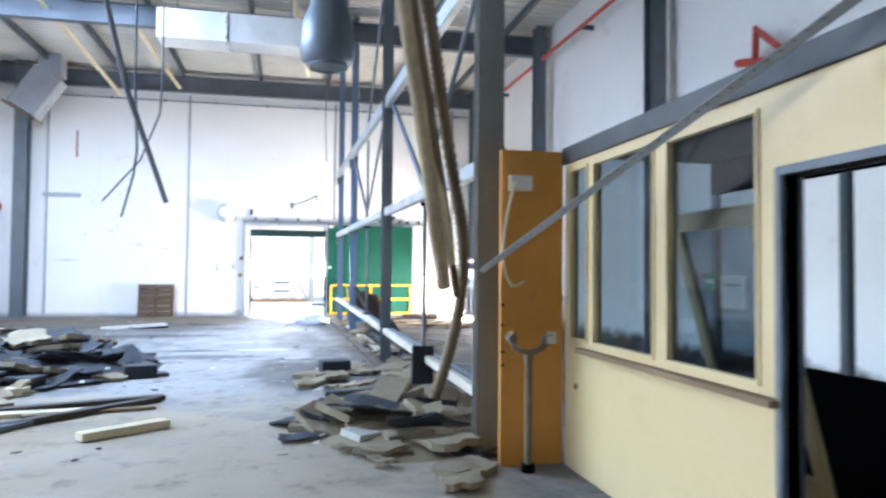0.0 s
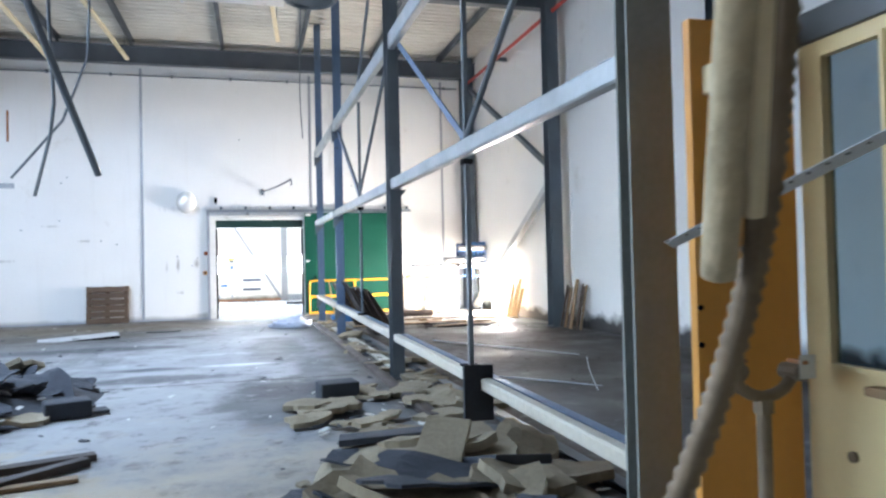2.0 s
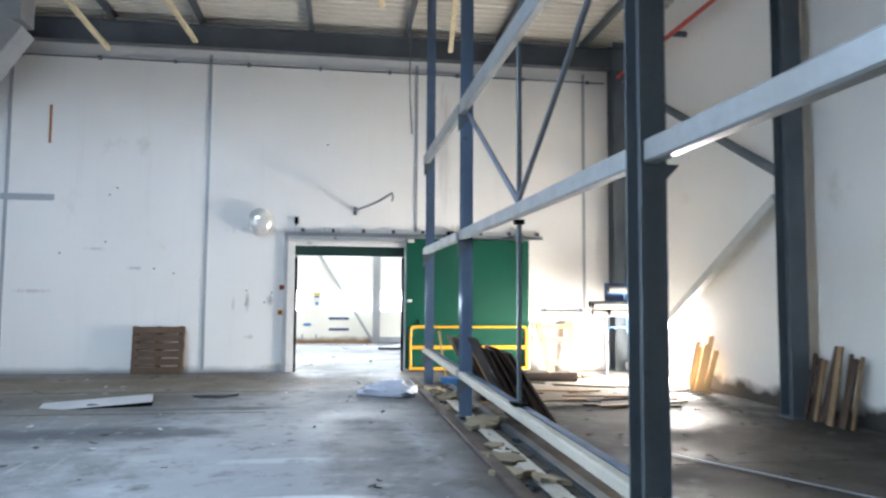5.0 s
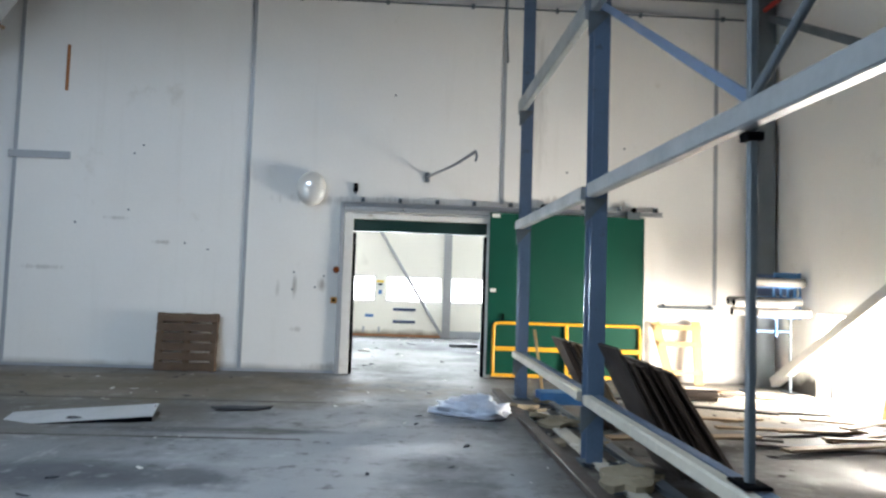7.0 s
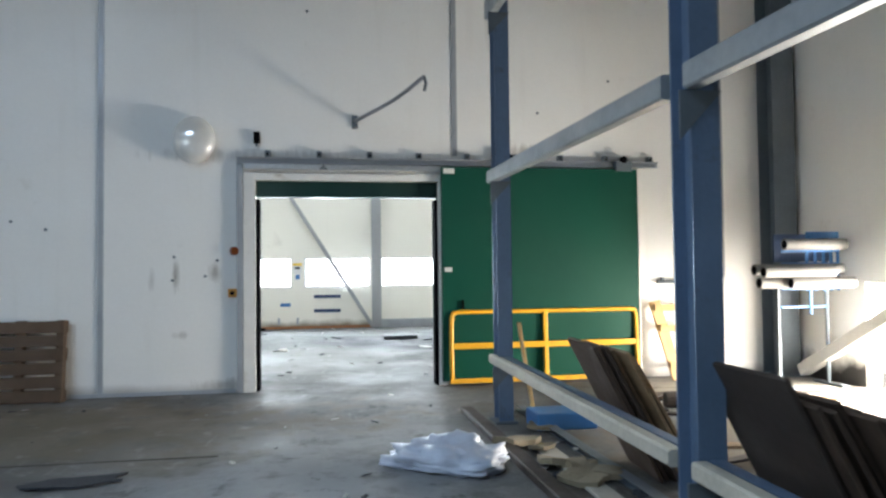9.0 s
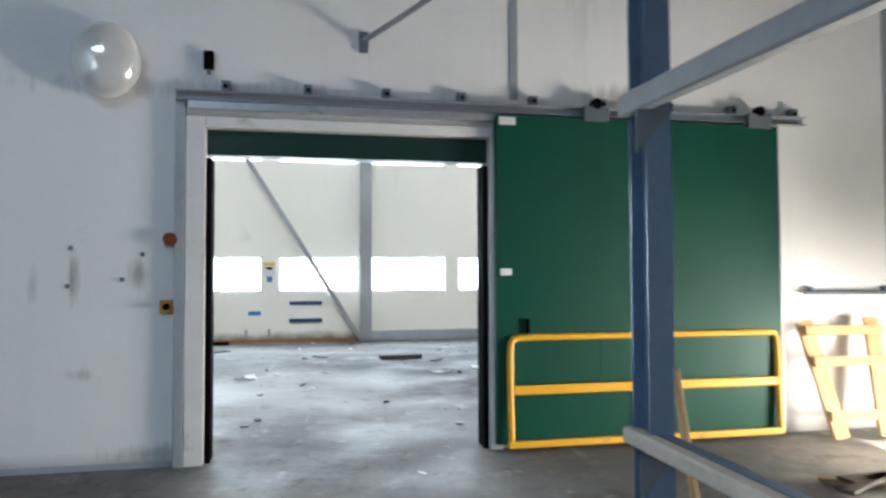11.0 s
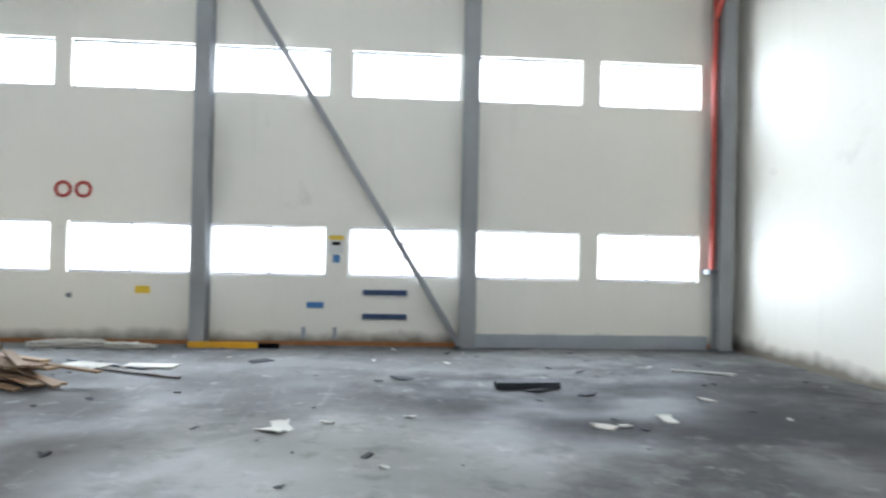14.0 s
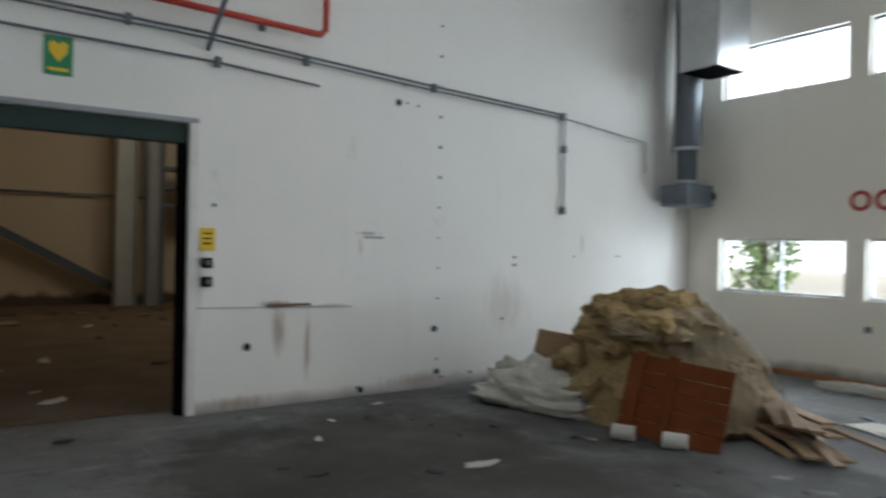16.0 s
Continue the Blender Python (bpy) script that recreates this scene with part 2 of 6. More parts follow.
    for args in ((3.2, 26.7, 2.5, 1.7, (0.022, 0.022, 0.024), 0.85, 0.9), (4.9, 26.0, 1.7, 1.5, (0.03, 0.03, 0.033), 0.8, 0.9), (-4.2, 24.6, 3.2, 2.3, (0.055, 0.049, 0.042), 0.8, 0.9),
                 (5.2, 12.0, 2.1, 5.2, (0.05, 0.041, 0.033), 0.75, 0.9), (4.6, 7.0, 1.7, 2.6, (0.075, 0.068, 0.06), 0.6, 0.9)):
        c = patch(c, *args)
    c = layer(c, 5.0, 9, 0.62, 0.70, 0.5, (0.20, 0.195, 0.185))
    l.new(c, b.inputs["Base Color"])
    t = n.new("ShaderNodeTexNoise")
    t.inputs["Scale"].default_value, t.inputs["Detail"].default_value = 0.8, 7
    l.new(geo.outputs["Position"], t.inputs["Vector"])
    r = n.new("ShaderNodeMapRange")
    r.inputs[1].default_value, r.inputs[2].default_value, r.inputs[3].default_value, r.inputs[4].default_value = 0.38, 0.62, 0.58, 0.92
    l.new(t.outputs["Fac"], r.inputs[0])
    l.new(r.outputs[0], b.inputs["Roughness"])
    return m


def glass(name, tint=(0.9, 0.95, 0.97), clear=0.85):
    m = bpy.data.materials.new(name)
    m.use_nodes = True
    nt = m.node_tree
    n, l = nt.nodes, nt.links
    n.clear()
    o = n.new("ShaderNodeOutputMaterial")
    tr = n.new("ShaderNodeBsdfTransparent")
    gl = n.new("ShaderNodeBsdfGlossy")
    tr.inputs["Color"].default_value = (*tint, 1)
    gl.inputs["Roughness"].default_value = 0.04
    fr = n.new("ShaderNodeFresnel")
    fr.inputs["IOR"].default_value = 1.5
    mx = n.new("ShaderNodeMixShader")
    l.new(fr.outputs[0], mx.inputs[0])
    l.new(tr.outputs[0], mx.inputs[1])
    l.new(gl.outputs[0], mx.inputs[2])
    l.new(mx.outputs[0], o.inputs["Surface"])
    return m


def smears(m, spots, colour, across):
    """Rust and grime runs at set places of a wall; across names the wall's level axis."""
    nt = m.node_tree
    n, l = nt.nodes, nt.links
    b = n["Principled BSDF"]
    prev = b.inputs["Base Color"].links[0].from_socket
    geo = n.new("ShaderNodeNewGeometry")
    mp0 = n.new("ShaderNodeMapping")
    mp0.inputs["Scale"].default_value = (9, 9, 1.1)
    l.new(geo.outputs["Position"], mp0.inputs["Vector"])
    t = n.new("ShaderNodeTexNoise")
    t.inputs["Scale"].default_value, t.inputs["Detail"].default_value, t.inputs["Roughness"].default_value = 1.6, 8, 0.7
    l.new(mp0.outputs["Vector"], t.inputs["Vector"])
    for u, z, ru, rz, top in spots:
        mp = n.new("ShaderNodeMapping")
        at = (-u / ru, 0, -z / rz) if across == "x" else (0, -u / ru, -z / rz)
        mp.inputs["Location"].default_value = at
        mp.inputs["Scale"].default_value = (1 / ru, 0, 1 / rz) if across == "x" else (0, 1 / ru, 1 / rz)
        l.new(geo.outputs["Position"], mp.inputs["Vector"])
        ln = n.new("ShaderNodeVectorMath")
        ln.operation = "LENGTH"
        l.new(mp.outputs["Vector"], ln.inputs[0])
        ma = n.new("ShaderNodeMath")
        ma.operation, ma.inputs[1].default_value = "MULTIPLY_ADD", 2.2
        l.new(t.outputs["Fac"], ma.inputs[0])
        l.new(ln.outputs["Value"], ma.inputs[2])
        r = n.new("ShaderNodeMapRange")
        r.inputs[1].default_value, r.inputs[2].default_value, r.inputs[3].default_value, r.inputs[4].default_value = 1.25, 1.95, top, 0
        l.new(ma.outputs[0], r.inputs[0])
        x = n.new("ShaderNodeMix")
        x.data_type = "RGBA"
        l.new(r.outputs[0], x.inputs[0])
        l.new(prev, x.inputs[6])
        x.inputs[7].default_value = (*colour, 1)
        prev = x.outputs[2]
    l.new(prev, b.inputs["Base Color"])


M_FLOOR = concrete("worn_concrete")
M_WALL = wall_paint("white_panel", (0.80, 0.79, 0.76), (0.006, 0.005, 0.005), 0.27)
M_WALL_FAR = wall_paint("white_panel_clean", (0.80, 0.79, 0.77), (0.16, 0.14, 0.12), 0.06)
M_WALL_STORE_LEFT = wall_paint("white_panel_scarred", (0.80, 0.79, 0.76), (0.16, 0.14, 0.12), 0.06)
smears(M_WALL_FAR, ((-1.26, 1.50, 0.06, 0.30, 0.75), (-0.78, 1.55, 0.10, 0.16, 0.6), (-1.55, 1.45, 0.05, 0.2, 0.35), (-1.2, 0.75, 0.16, 0.07, 0.35), (-3.6, 2.2, 0.22, 0.06, 0.5),
                    (-4.4, 2.6, 0.3, 0.05, 0.35), (3.4, 3.16, 0.5, 0.16, 0.55), (3.0, 5.2, 0.25, 1.9, 0.28), (0.2, 3.05, 2.4, 0.12, 0.35), (-5.6, 1.7, 0.5, 0.06, 0.35), (-0.62, 0.12, 0.5, 0.10, 0.5)), (0.20, 0.17, 0.14), "x")
smears(M_WALL_STORE_LEFT, ((24.5, 0.80, 0.12, 0.33, 0.6), (24.82, 0.62, 0.05, 0.48, 0.7), (24.45, 1.08, 0.28, 0.05, 0.8), (25.45, 1.70, 0.04, 0.2, 0.5), (25.55, 1.86, 0.2, 0.03, 0.6), (25.1, 1.05, 0.3, 0.03, 0.5),
                           (24.0, 0.08, 0.5, 0.10, 0.5), (26.3, 0.12, 0.7, 0.12, 0.5), (27.6, 1.0, 0.5, 0.5, 0.25), (29.0, 1.8, 0.05, 0.25, 0.4), (23.65, 1.4, 0.06, 0.7, 0.35)), (0.22, 0.12, 0.07), "y")
M_WALL_STORE = wall_paint("cream_panel", (0.87, 0.83, 0.74), (0.20, 0.17, 0.13), 0.16)
M_SIDE = wall_paint("beige_wall", (0.62, 0.52, 0.38), (0.08, 0.06, 0.05), 0.3)
M_DECK = material("roof_deck", (0.62, 0.60, 0.54), 0.5, 0.0, grain=12, grain_amt=0.06, blotch=0.6, blotch_amt=0.2, bump=0.05)
M_STEEL = material("blue_grey_steel", (0.13, 0.19, 0.29), 0.42, 0.25, grain=30, grain_amt=0.12, blotch=1.6, blotch_amt=0.25, bump=0.06, rust=(0.10, 0.11, 0.13))
M_STEEL_DARK = material("grey_steel", (0.14, 0.165, 0.19), 0.5, 0.3, grain=30, grain_amt=0.12, blotch=1.4, blotch_amt=0.3, bump=0.06)
M_ROOFSTEEL = material("roof_steel", (0.11, 0.125, 0.145), 0.55, 0.3, grain=25, grain_amt=0.1, blotch=1.1, blotch_amt=0.3, bump=0.06)
M_GALV = material("galvanised_sheet", (0.58, 0.60, 0.62), 0.35, 0.75, grain=18, grain_amt=0.2, blotch=2.0, blotch_amt=0.15, bump=0.05)
M_BEAM = material("galvanised_beam", (0.40, 0.43, 0.45), 0.48, 0.65, grain=18, grain_amt=0.15, blotch=2.0, blotch_amt=0.2, bump=0.05)
M_DKGREEN = material("dark_green_edge", (0.006, 0.03, 0.025), 0.4, 0.0, grain=14, grain_amt=0.06, blotch=0.8, blotch_amt=0.2, bump=0.03)
M_DUSTYSTEEL = material("dusty_grey_steel", (0.25, 0.26, 0.245), 0.6, 0.15, grain=30, grain_amt=0.15, blotch=1.4, blotch_amt=0.25, bump=0.08)
M_RAILBEAM = material("dusty_rail", (0.52, 0.48, 0.40), 0.7, 0.15, grain=22, grain_amt=0.2, blotch=1.8, blotch_amt=0.25, bump=0.15)
M_GREEN = material("green_door_paint", (0.006, 0.066, 0.042), 0.5, 0.0, spec=0.2, grain=14, grain_amt=0.06, blotch=0.8, blotch_amt=0.2, bump=0.03)
M_YELLOW = material("yellow_rail_paint", (0.83, 0.42, 0.02), 0.42, 0.0, grain=40, grain_amt=0.08, blotch=3, blotch_amt=0.12, bump=0.05, rust=(0.30, 0.16, 0.05))
M_CREAM = material("cream_booth_board", (0.66, 0.52, 0.28), 0.5, 0.0, grain=20, grain_amt=0.05, blotch=0.9, blotch_amt=0.1, bump=0.04,
                   stain=(0.52, 0.40, 0.20), stain_scale=1.3, stain_from=0.6, stain_to=0.8)
M_ORANGE = material("orange_board", (0.68, 0.31, 0.055), 0.5, 0.0, grain=25, grain_amt=0.06, blotch=1.3, blotch_amt=0.18, bump=0.05,
                    stain=(0.24, 0.13, 0.06), stain_scale=1.5, stain_from=0.6, stain_to=0.8)
M_TRIM = material("grey_trim", (0.36, 0.38, 0.41), 0.5, 0.2, grain=30, grain_amt=0.08, blotch=1.5, blotch_amt=0.2, bump=0.05)
M_WHITE = material("white_frame_paint", (0.74, 0.73, 0.70), 0.5, 0.0, grain=30, grain_amt=0.06, blotch=2.0, blotch_amt=0.12, bump=0.06,
                   stain=(0.34, 0.30, 0.25), stain_scale=3.0, stain_from=0.58, stain_to=0.75)
M_FASCIA = material("dark_grey_fascia", (0.045, 0.048, 0.05), 0.55, 0.1, grain=30, grain_amt=0.1, blotch=1.4, blotch_amt=0.25, bump=0.06)
M_FILM = material("dirty_plastic_film", (0.60, 0.57, 0.50), 0.32, 0.0, grain=15, grain_amt=0.15, blotch=4, blotch_amt=0.25, bump=0.15)
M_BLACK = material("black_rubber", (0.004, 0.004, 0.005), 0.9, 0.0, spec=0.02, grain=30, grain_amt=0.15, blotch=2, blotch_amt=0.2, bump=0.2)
M_FELT = material("roofing_felt", (0.040, 0.044, 0.054), 0.85, 0.0, grain=45, grain_amt=0.25, blotch=2, blotch_amt=0.3, bump=0.4, per_object=0.5)
M_WOOLGREY = material("dusty_insulation_board", (0.31, 0.25, 0.165), 0.95, 0.0, grain=28, grain_amt=0.25, blotch=3, blotch_amt=0.3, bump=0.6, per_object=0.45)
M_WOOL = material("mineral_wool", (0.42, 0.29, 0.13), 0.98, 0.0, grain=26, grain_amt=0.4, blotch=4.0, blotch_amt=0.5, bump=1.0, per_object=0.45,
                  stain=(0.12, 0.075, 0.035), stain_scale=3.5, stain_from=0.52, stain_to=0.66)
M_WOOD = material("old_wood", (0.30, 0.19, 0.10), 0.75, 0.0, grain=9, grain_amt=0.3, blotch=2.5, blotch_amt=0.25, bump=0.2, stretch=(1, 1, 8), per_object=0.5)
M_WOODDARK = material("dark_wet_wood", (0.05, 0.034, 0.026), 0.7, 0.0, grain=9, grain_amt=0.3, blotch=2.5, blotch_amt=0.3, bump=0.25, per_object=0.5)
M_PINE = material("raw_pine", (0.62, 0.40, 0.17), 0.65, 0.0, grain=8, grain_amt=0.2, blotch=3, blotch_amt=0.2, bump=0.1, stretch=(6, 6, 1))
M_REDWOOD = material("red_brown_board", (0.17, 0.046, 0.012), 0.7, 0.0, spec=0.15, grain=8, grain_amt=0.2, blotch=2.4, blotch_amt=0.25, bump=0.12)
M_CREAMWOOD = material("cream_lath", (0.68, 0.58, 0.38), 0.6, 0.0, grain=10, grain_amt=0.15, blotch=2.4, blotch_amt=0.25, bump=0.1)
M_PLASTIC = material("milky_plastic", (0.72, 0.72, 0.70), 0.3, 0.0, grain=15, grain_amt=0.1, blotch=4, blotch_amt=0.15, bump=0.1)
M_BAG = material("blue_white_sack", (0.56, 0.60, 0.70), 0.4, 0.0, grain=15, grain_amt=0.1, blotch=4, blotch_amt=0.2, bump=0.1)
M_RED = material("red_pipe_paint", (0.48, 0.05, 0.03), 0.45, 0.0, grain=30, grain_amt=0.08, blotch=3, blotch_amt=0.2, bump=0.05)
M_WINDSTEEL = material("grey_wind_steel", (0.33, 0.335, 0.34), 0.6, 0.1, grain=30, grain_amt=0.12, blotch=1.4, blotch_amt=0.2, bump=0.06)
M_PALLET = material("pallet_wood", (0.115, 0.072, 0.045), 0.8, 0.0, grain=9, grain_amt=0.3, blotch=2.5, blotch_amt=0.3, bump=0.25, per_object=0.4)
M_BOARD = material("rough_brown_board", (0.085, 0.052, 0.034), 0.75, 0.0, grain=14, grain_amt=0.35, blotch=3.0, blotch_amt=0.35, bump=0.3, per_object=0.6)
M_KHAKI = material("khaki_lagging", (0.50, 0.42, 0.28), 0.9, 0.0, grain=24, grain_amt=0.25, blotch=4, blotch_amt=0.35, bump=0.5)
M_PIPE = material("rusty_pipe", (0.20, 0.15, 0.10), 0.65, 0.4, grain=30, grain_amt=0.2, blotch=5, blotch_amt=0.3, bump=0.2)
M_BLUE = material("blue_shelf_paint", (0.06, 0.20, 0.46), 0.45, 0.0, grain=30, grain_amt=0.08, blotch=3, blotch_amt=0.2, bump=0.05)
M_DKBLUE = material("navy_plastic", (0.03, 0.06, 0.14), 0.45, 0.0, grain=30, grain_amt=0.08, blotch=3, blotch_amt=0.2, bump=0.05)
M_SIGNYELLOW = material("yellow_sign", (0.80, 0.55, 0.04), 0.45, 0.0, grain=30, grain_amt=0.04, blotch=3, blotch_amt=0.1, bump=0.02)
M_SIGNGREEN = material("green_sign", (0.02, 0.22, 0.10), 0.45, 0.0, grain=30, grain_amt=0.04, blotch=3, blotch_amt=0.1, bump=0.02)
M_PAPER = material("dusty_paper", (0.66, 0.64, 0.58), 0.9, 0.0, grain=20, grain_amt=0.15, blotch=5, blotch_amt=0.2, bump=0.1, per_object=0.35)
M_SOIL = material("brown_soil", (0.13, 0.09, 0.055), 0.95, 0.0, grain=20, grain_amt=0.3, blotch=1.4, blotch_amt=0.4, bump=0.6)
M_DOME = material("clear_dome_plastic", (0.86, 0.86, 0.84), 0.10, 0.35, grain=15, grain_amt=0.05, blotch=4, blotch_amt=0.1, bump=0.02)
M_ROLL = material("paper_roll", (0.22, 0.21, 0.20), 0.7, 0.0, grain=15, grain_amt=0.15, blotch=4, blotch_amt=0.2, bump=0.15)
M_RUSTRED = material("rust_brown", (0.34, 0.14, 0.05), 0.7, 0.0, grain=15, grain_amt=0.15, blotch=6, blotch_amt=0.3, bump=0.15)
M_SHEET = material("beige_facing", (0.46, 0.365, 0.23), 0.8, 0.0, grain=20, grain_amt=0.15, blotch=5, blotch_amt=0.25, bump=0.3, per_object=0.35)
M_GROUND = material("outside_ground", (0.34, 0.32, 0.28), 0.95, 0.0, grain=3, grain_amt=0.2, blotch=0.1, blotch_amt=0.3, bump=0.1)
M_LEAF = material("leaves", (0.10, 0.17, 0.06), 0.7, 0.0, grain=5, grain_amt=0.2, blotch=1.0, blotch_amt=0.3, bump=0.0)
M_GLASS = glass("window_glass")
M_GLASS_BOOTH = glass("dusty_booth_glass", (0.30, 0.37, 0.41))

# ---- mesh helpers ----
def part(name, bm, mat, parent=None, label=""):
    me = bpy.data.meshes.new(name)
    bm.to_mesh(me)
    bm.free()
    me.materials.append(mat)
    ob = new(name, me)
    ob.parent = parent
    if label:
        ob["label"] = label
    return ob


def thing(name, label, category, at=None, group=""):
    ob = new(name)
    ob.empty_display_size = 0.1
    if at is not None:
        ob.matrix_world = at
    return tagged(ob, label, category, group)


def structure(ob, label, category):
    return tagged(ob, label, category, kind="structure")


def box(bm, x0, x1, y0, y1, z0, z1, bevel=0.0):
    m = Matrix.Translation(((x0 + x1) / 2, (y0 + y1) / 2, (z0 + z1) / 2)) @ Matrix.Diagonal((x1 - x0, y1 - y0, z1 - z0, 1))
    r = bmesh.ops.create_cube(bm, size=1, matrix=m)
    if bevel:
        edges = list({e for v in r["verts"] for e in v.link_edges})
        bmesh.ops.bevel(bm, geom=edges, offset=bevel, segments=2, affect="EDGES", profile=0.6)
    return bm


def boxed(*a, bevel=0.006):
    return box(bmesh.new(), *a, bevel=bevel)


def sweep(bm, profile, p0, p1, up=(0, 0, 1), cap=True):
    """A closed profile of (side, up) points drawn from p0 to p1."""
    p0, p1 = Vector(p0), Vector(p1)
    d = (p1 - p0).normalized()
    side = d.cross(Vector(up))
    if side.length < 1e-4:
        side = d.cross(Vector((0, 1, 0)))
    side.normalize()
    top = side.cross(d)
    rings = [[bm.verts.new(p + side * a + top * b) for a, b in profile] for p in (p0, p1)]
    n = len(profile)
    for i in range(n):
        bm.faces.new((rings[0][i], rings[0][(i + 1) % n], rings[1][(i + 1) % n], rings[1][i]))
    if cap:
        bm.faces.new(rings[0][::-1])
        bm.faces.new(rings[1])
    bmesh.ops.recalc_face_normals(bm, faces=bm.faces)
    return bm


def prof_h(w, h, t=0.014, web=0.010):
    a, b = w / 2, h / 2
    return [(-a, -b), (a, -b), (a, -b + t), (web, -b + t), (web, b - t), (a, b - t), (a, b), (-a, b), (-a, b - t), (-web, b - t), (-web, -b + t), (-a, -b + t)]


def prof_c(w, h, t=0.006):
    a, b = w / 2, h / 2
    return [(-a, -b), (a, -b), (a, -b + t), (-a + t, -b + t), (-a + t, b - t), (a, b - t), (a, b), (-a, b)]


def prof_l(w, t=0.005):
    return [(0, 0), (w, 0), (w, t), (t, t), (t, w), (0, w)]


def prof_r(w, h, r=0.0):
    a, b = w / 2, h / 2
    if not r:
        return [(-a, -b), (a, -b), (a, b), (-a, b)]
    return [(-a + r, -b), (a - r, -b), (a, -b + r), (a, b - r), (a - r, b), (-a + r, b), (-a, b - r), (-a, -b + r)]


def prof_o(r, n=12):
    return [(r * math.cos(2 * math.pi * i / n), r * math.sin(2 * math.pi * i / n)) for i in range(n)]


def tube(points, radius, n=8, rings=0.0, pitch=0.03, smooth=True):
    """A bent pipe through points; rings makes it a ribbed hose."""
    pts = [Vector(p) for p in points]
    path = []
    for i in range(len(pts) - 1):
        a, b = pts[max(0, i - 1)], pts[i]
        c, d = pts[i + 1], pts[min(len(pts) - 1, i + 2)]
        k = max(2, int((c - b).length / (pitch if rings else 0.12)))
        for s in range(k):
            t = s / k
            if smooth:
                path.append(0.5 * ((2 * b) + (c - a) * t + (2 * a - 5 * b + 4 * c - d) * t * t + (3 * b - a - 3 * c + d) * t ** 3))
            else:
                path.append(b.lerp(c, t))
    path.append(pts[-1])
    bm = bmesh.new()
    prev = None
    ref = Vector((0.3, 0.9, 0.2)).normalized()
    for i, p in enumerate(path):
        d = (path[min(i + 1, len(path) - 1)] - path[max(i - 1, 0)]).normalized()
        s = d.cross(ref).normalized()
        u = s.cross(d)
        r = radius * (1 + rings * (1 if i % 2 else -1))
        ring = [bm.verts.new(p + (s * math.cos(2 * math.pi * j / n) + u * math.sin(2 * math.pi * j / n)) * r) for j in range(n)]
        if prev:
            for j in range(n):
                bm.faces.new((prev[j], prev[(j + 1) % n], ring[(j + 1) % n], ring[j]))
        else:
            bm.faces.new(ring[::-1])
        prev = ring
    bm.faces.new(prev)
    for f in bm.faces:
        f.smooth = True
    return bm


def pane_bm(axis, at, u0, u1, z0, z1):
    bm = bmesh.new()
    pts = [(u0, z0), (u1, z0), (u1, z1), (u0, z1)]
    if axis == "x":
        pts.reverse()
    bm.faces.new([bm.verts.new((at, u, z) if axis == "x" else (u, at, z)) for u, z in pts])
    return bm


def wall_bm(axis, at, thick, u0, u1, z0, z1, holes=()):
    """A wall across axis at the given place, with openings (u0, u1, z0, z1) right through it."""
    us = sorted({u0, u1, *(v for h in holes for v in h[:2] if u0 < v < u1)})
    zs = sorted({z0, z1, *(v for h in holes for v in h[2:] if z0 < v < z1)})
    bm = bmesh.new()
    cache = {}

    def v(s, u, z):
        if (s, u, z) not in cache:
            c = at + (thick if s else 0)
            cache[s, u, z] = bm.verts.new((c, u, z) if axis == "x" else (u, c, z))
        return cache[s, u, z]

    solid = {}
    for i in range(len(us) - 1):
        for j in range(len(zs) - 1):
            cu, cz = (us[i] + us[i + 1]) / 2, (zs[j] + zs[j + 1]) / 2
            solid[i, j] = not any(h[0] < cu < h[1] and h[2] < cz < h[3] for h in holes)
    for (i, j), s in solid.items():
        if not s:
            continue
        a, b, c, d = us[i], us[i + 1], zs[j], zs[j + 1]
        bm.faces.new([v(0, a, c), v(0, b, c), v(0, b, d), v(0, a, d)])
        bm.faces.new([v(1, a, c), v(1, a, d), v(1, b, d), v(1, b, c)])
        for di, dj, p, q in ((-1, 0, (a, c), (a, d)), (1, 0, (b, c), (b, d)), (0, -1, (a, c), (b, c)), (0, 1, (a, d), (b, d))):
            if not solid.get((i + di, j + dj), False):
                bm.faces.new([v(0, *p), v(0, *q), v(1, *q), v(1, *p)])
    bmesh.ops.recalc_face_normals(bm, faces=bm.faces)
    return bm


def text_mesh(name, body, size, mat, m, parent=None):
    cu = bpy.data.curves.new(name, "FONT")
    cu.body, cu.size, cu.extrude, cu.align_x, cu.align_y = body, size, 0.001, "CENTER", "CENTER"
    tmp = new("tmp_text", cu)
    me = bpy.data.meshes.new_from_object(tmp.evaluated_get(bpy.context.evaluated_depsgraph_get()))
    bpy.data.objects.remove(tmp)
    me.materials.append(mat)
    ob = new(name, me)
    ob.parent = parent
    ob.matrix_world = m
    return ob

# ---- structure ----
FAR, STORE = 21.13, 31.40         # faces of the two cross walls
RIGHT, LEFT = 7.30, -8.30
SL, SR = -7.08, 6.58              # side walls of the store
TOP = 7.6
WTOP = 7.82

def set_wall(name, bm, mat, label):
    return structure(part(name, bm, mat), label, "wall")


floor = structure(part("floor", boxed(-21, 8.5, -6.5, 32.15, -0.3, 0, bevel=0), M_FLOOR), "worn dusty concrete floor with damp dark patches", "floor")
DOOR = (-0.36, 2.22, 0, 2.83)
set_wall("wall_far", wall_bm("y", FAR, 0.25, LEFT - 0.3, RIGHT + 0.3, 0, WTOP, [DOOR]), M_WALL_FAR, "tall white painted panel wall with a doorway")
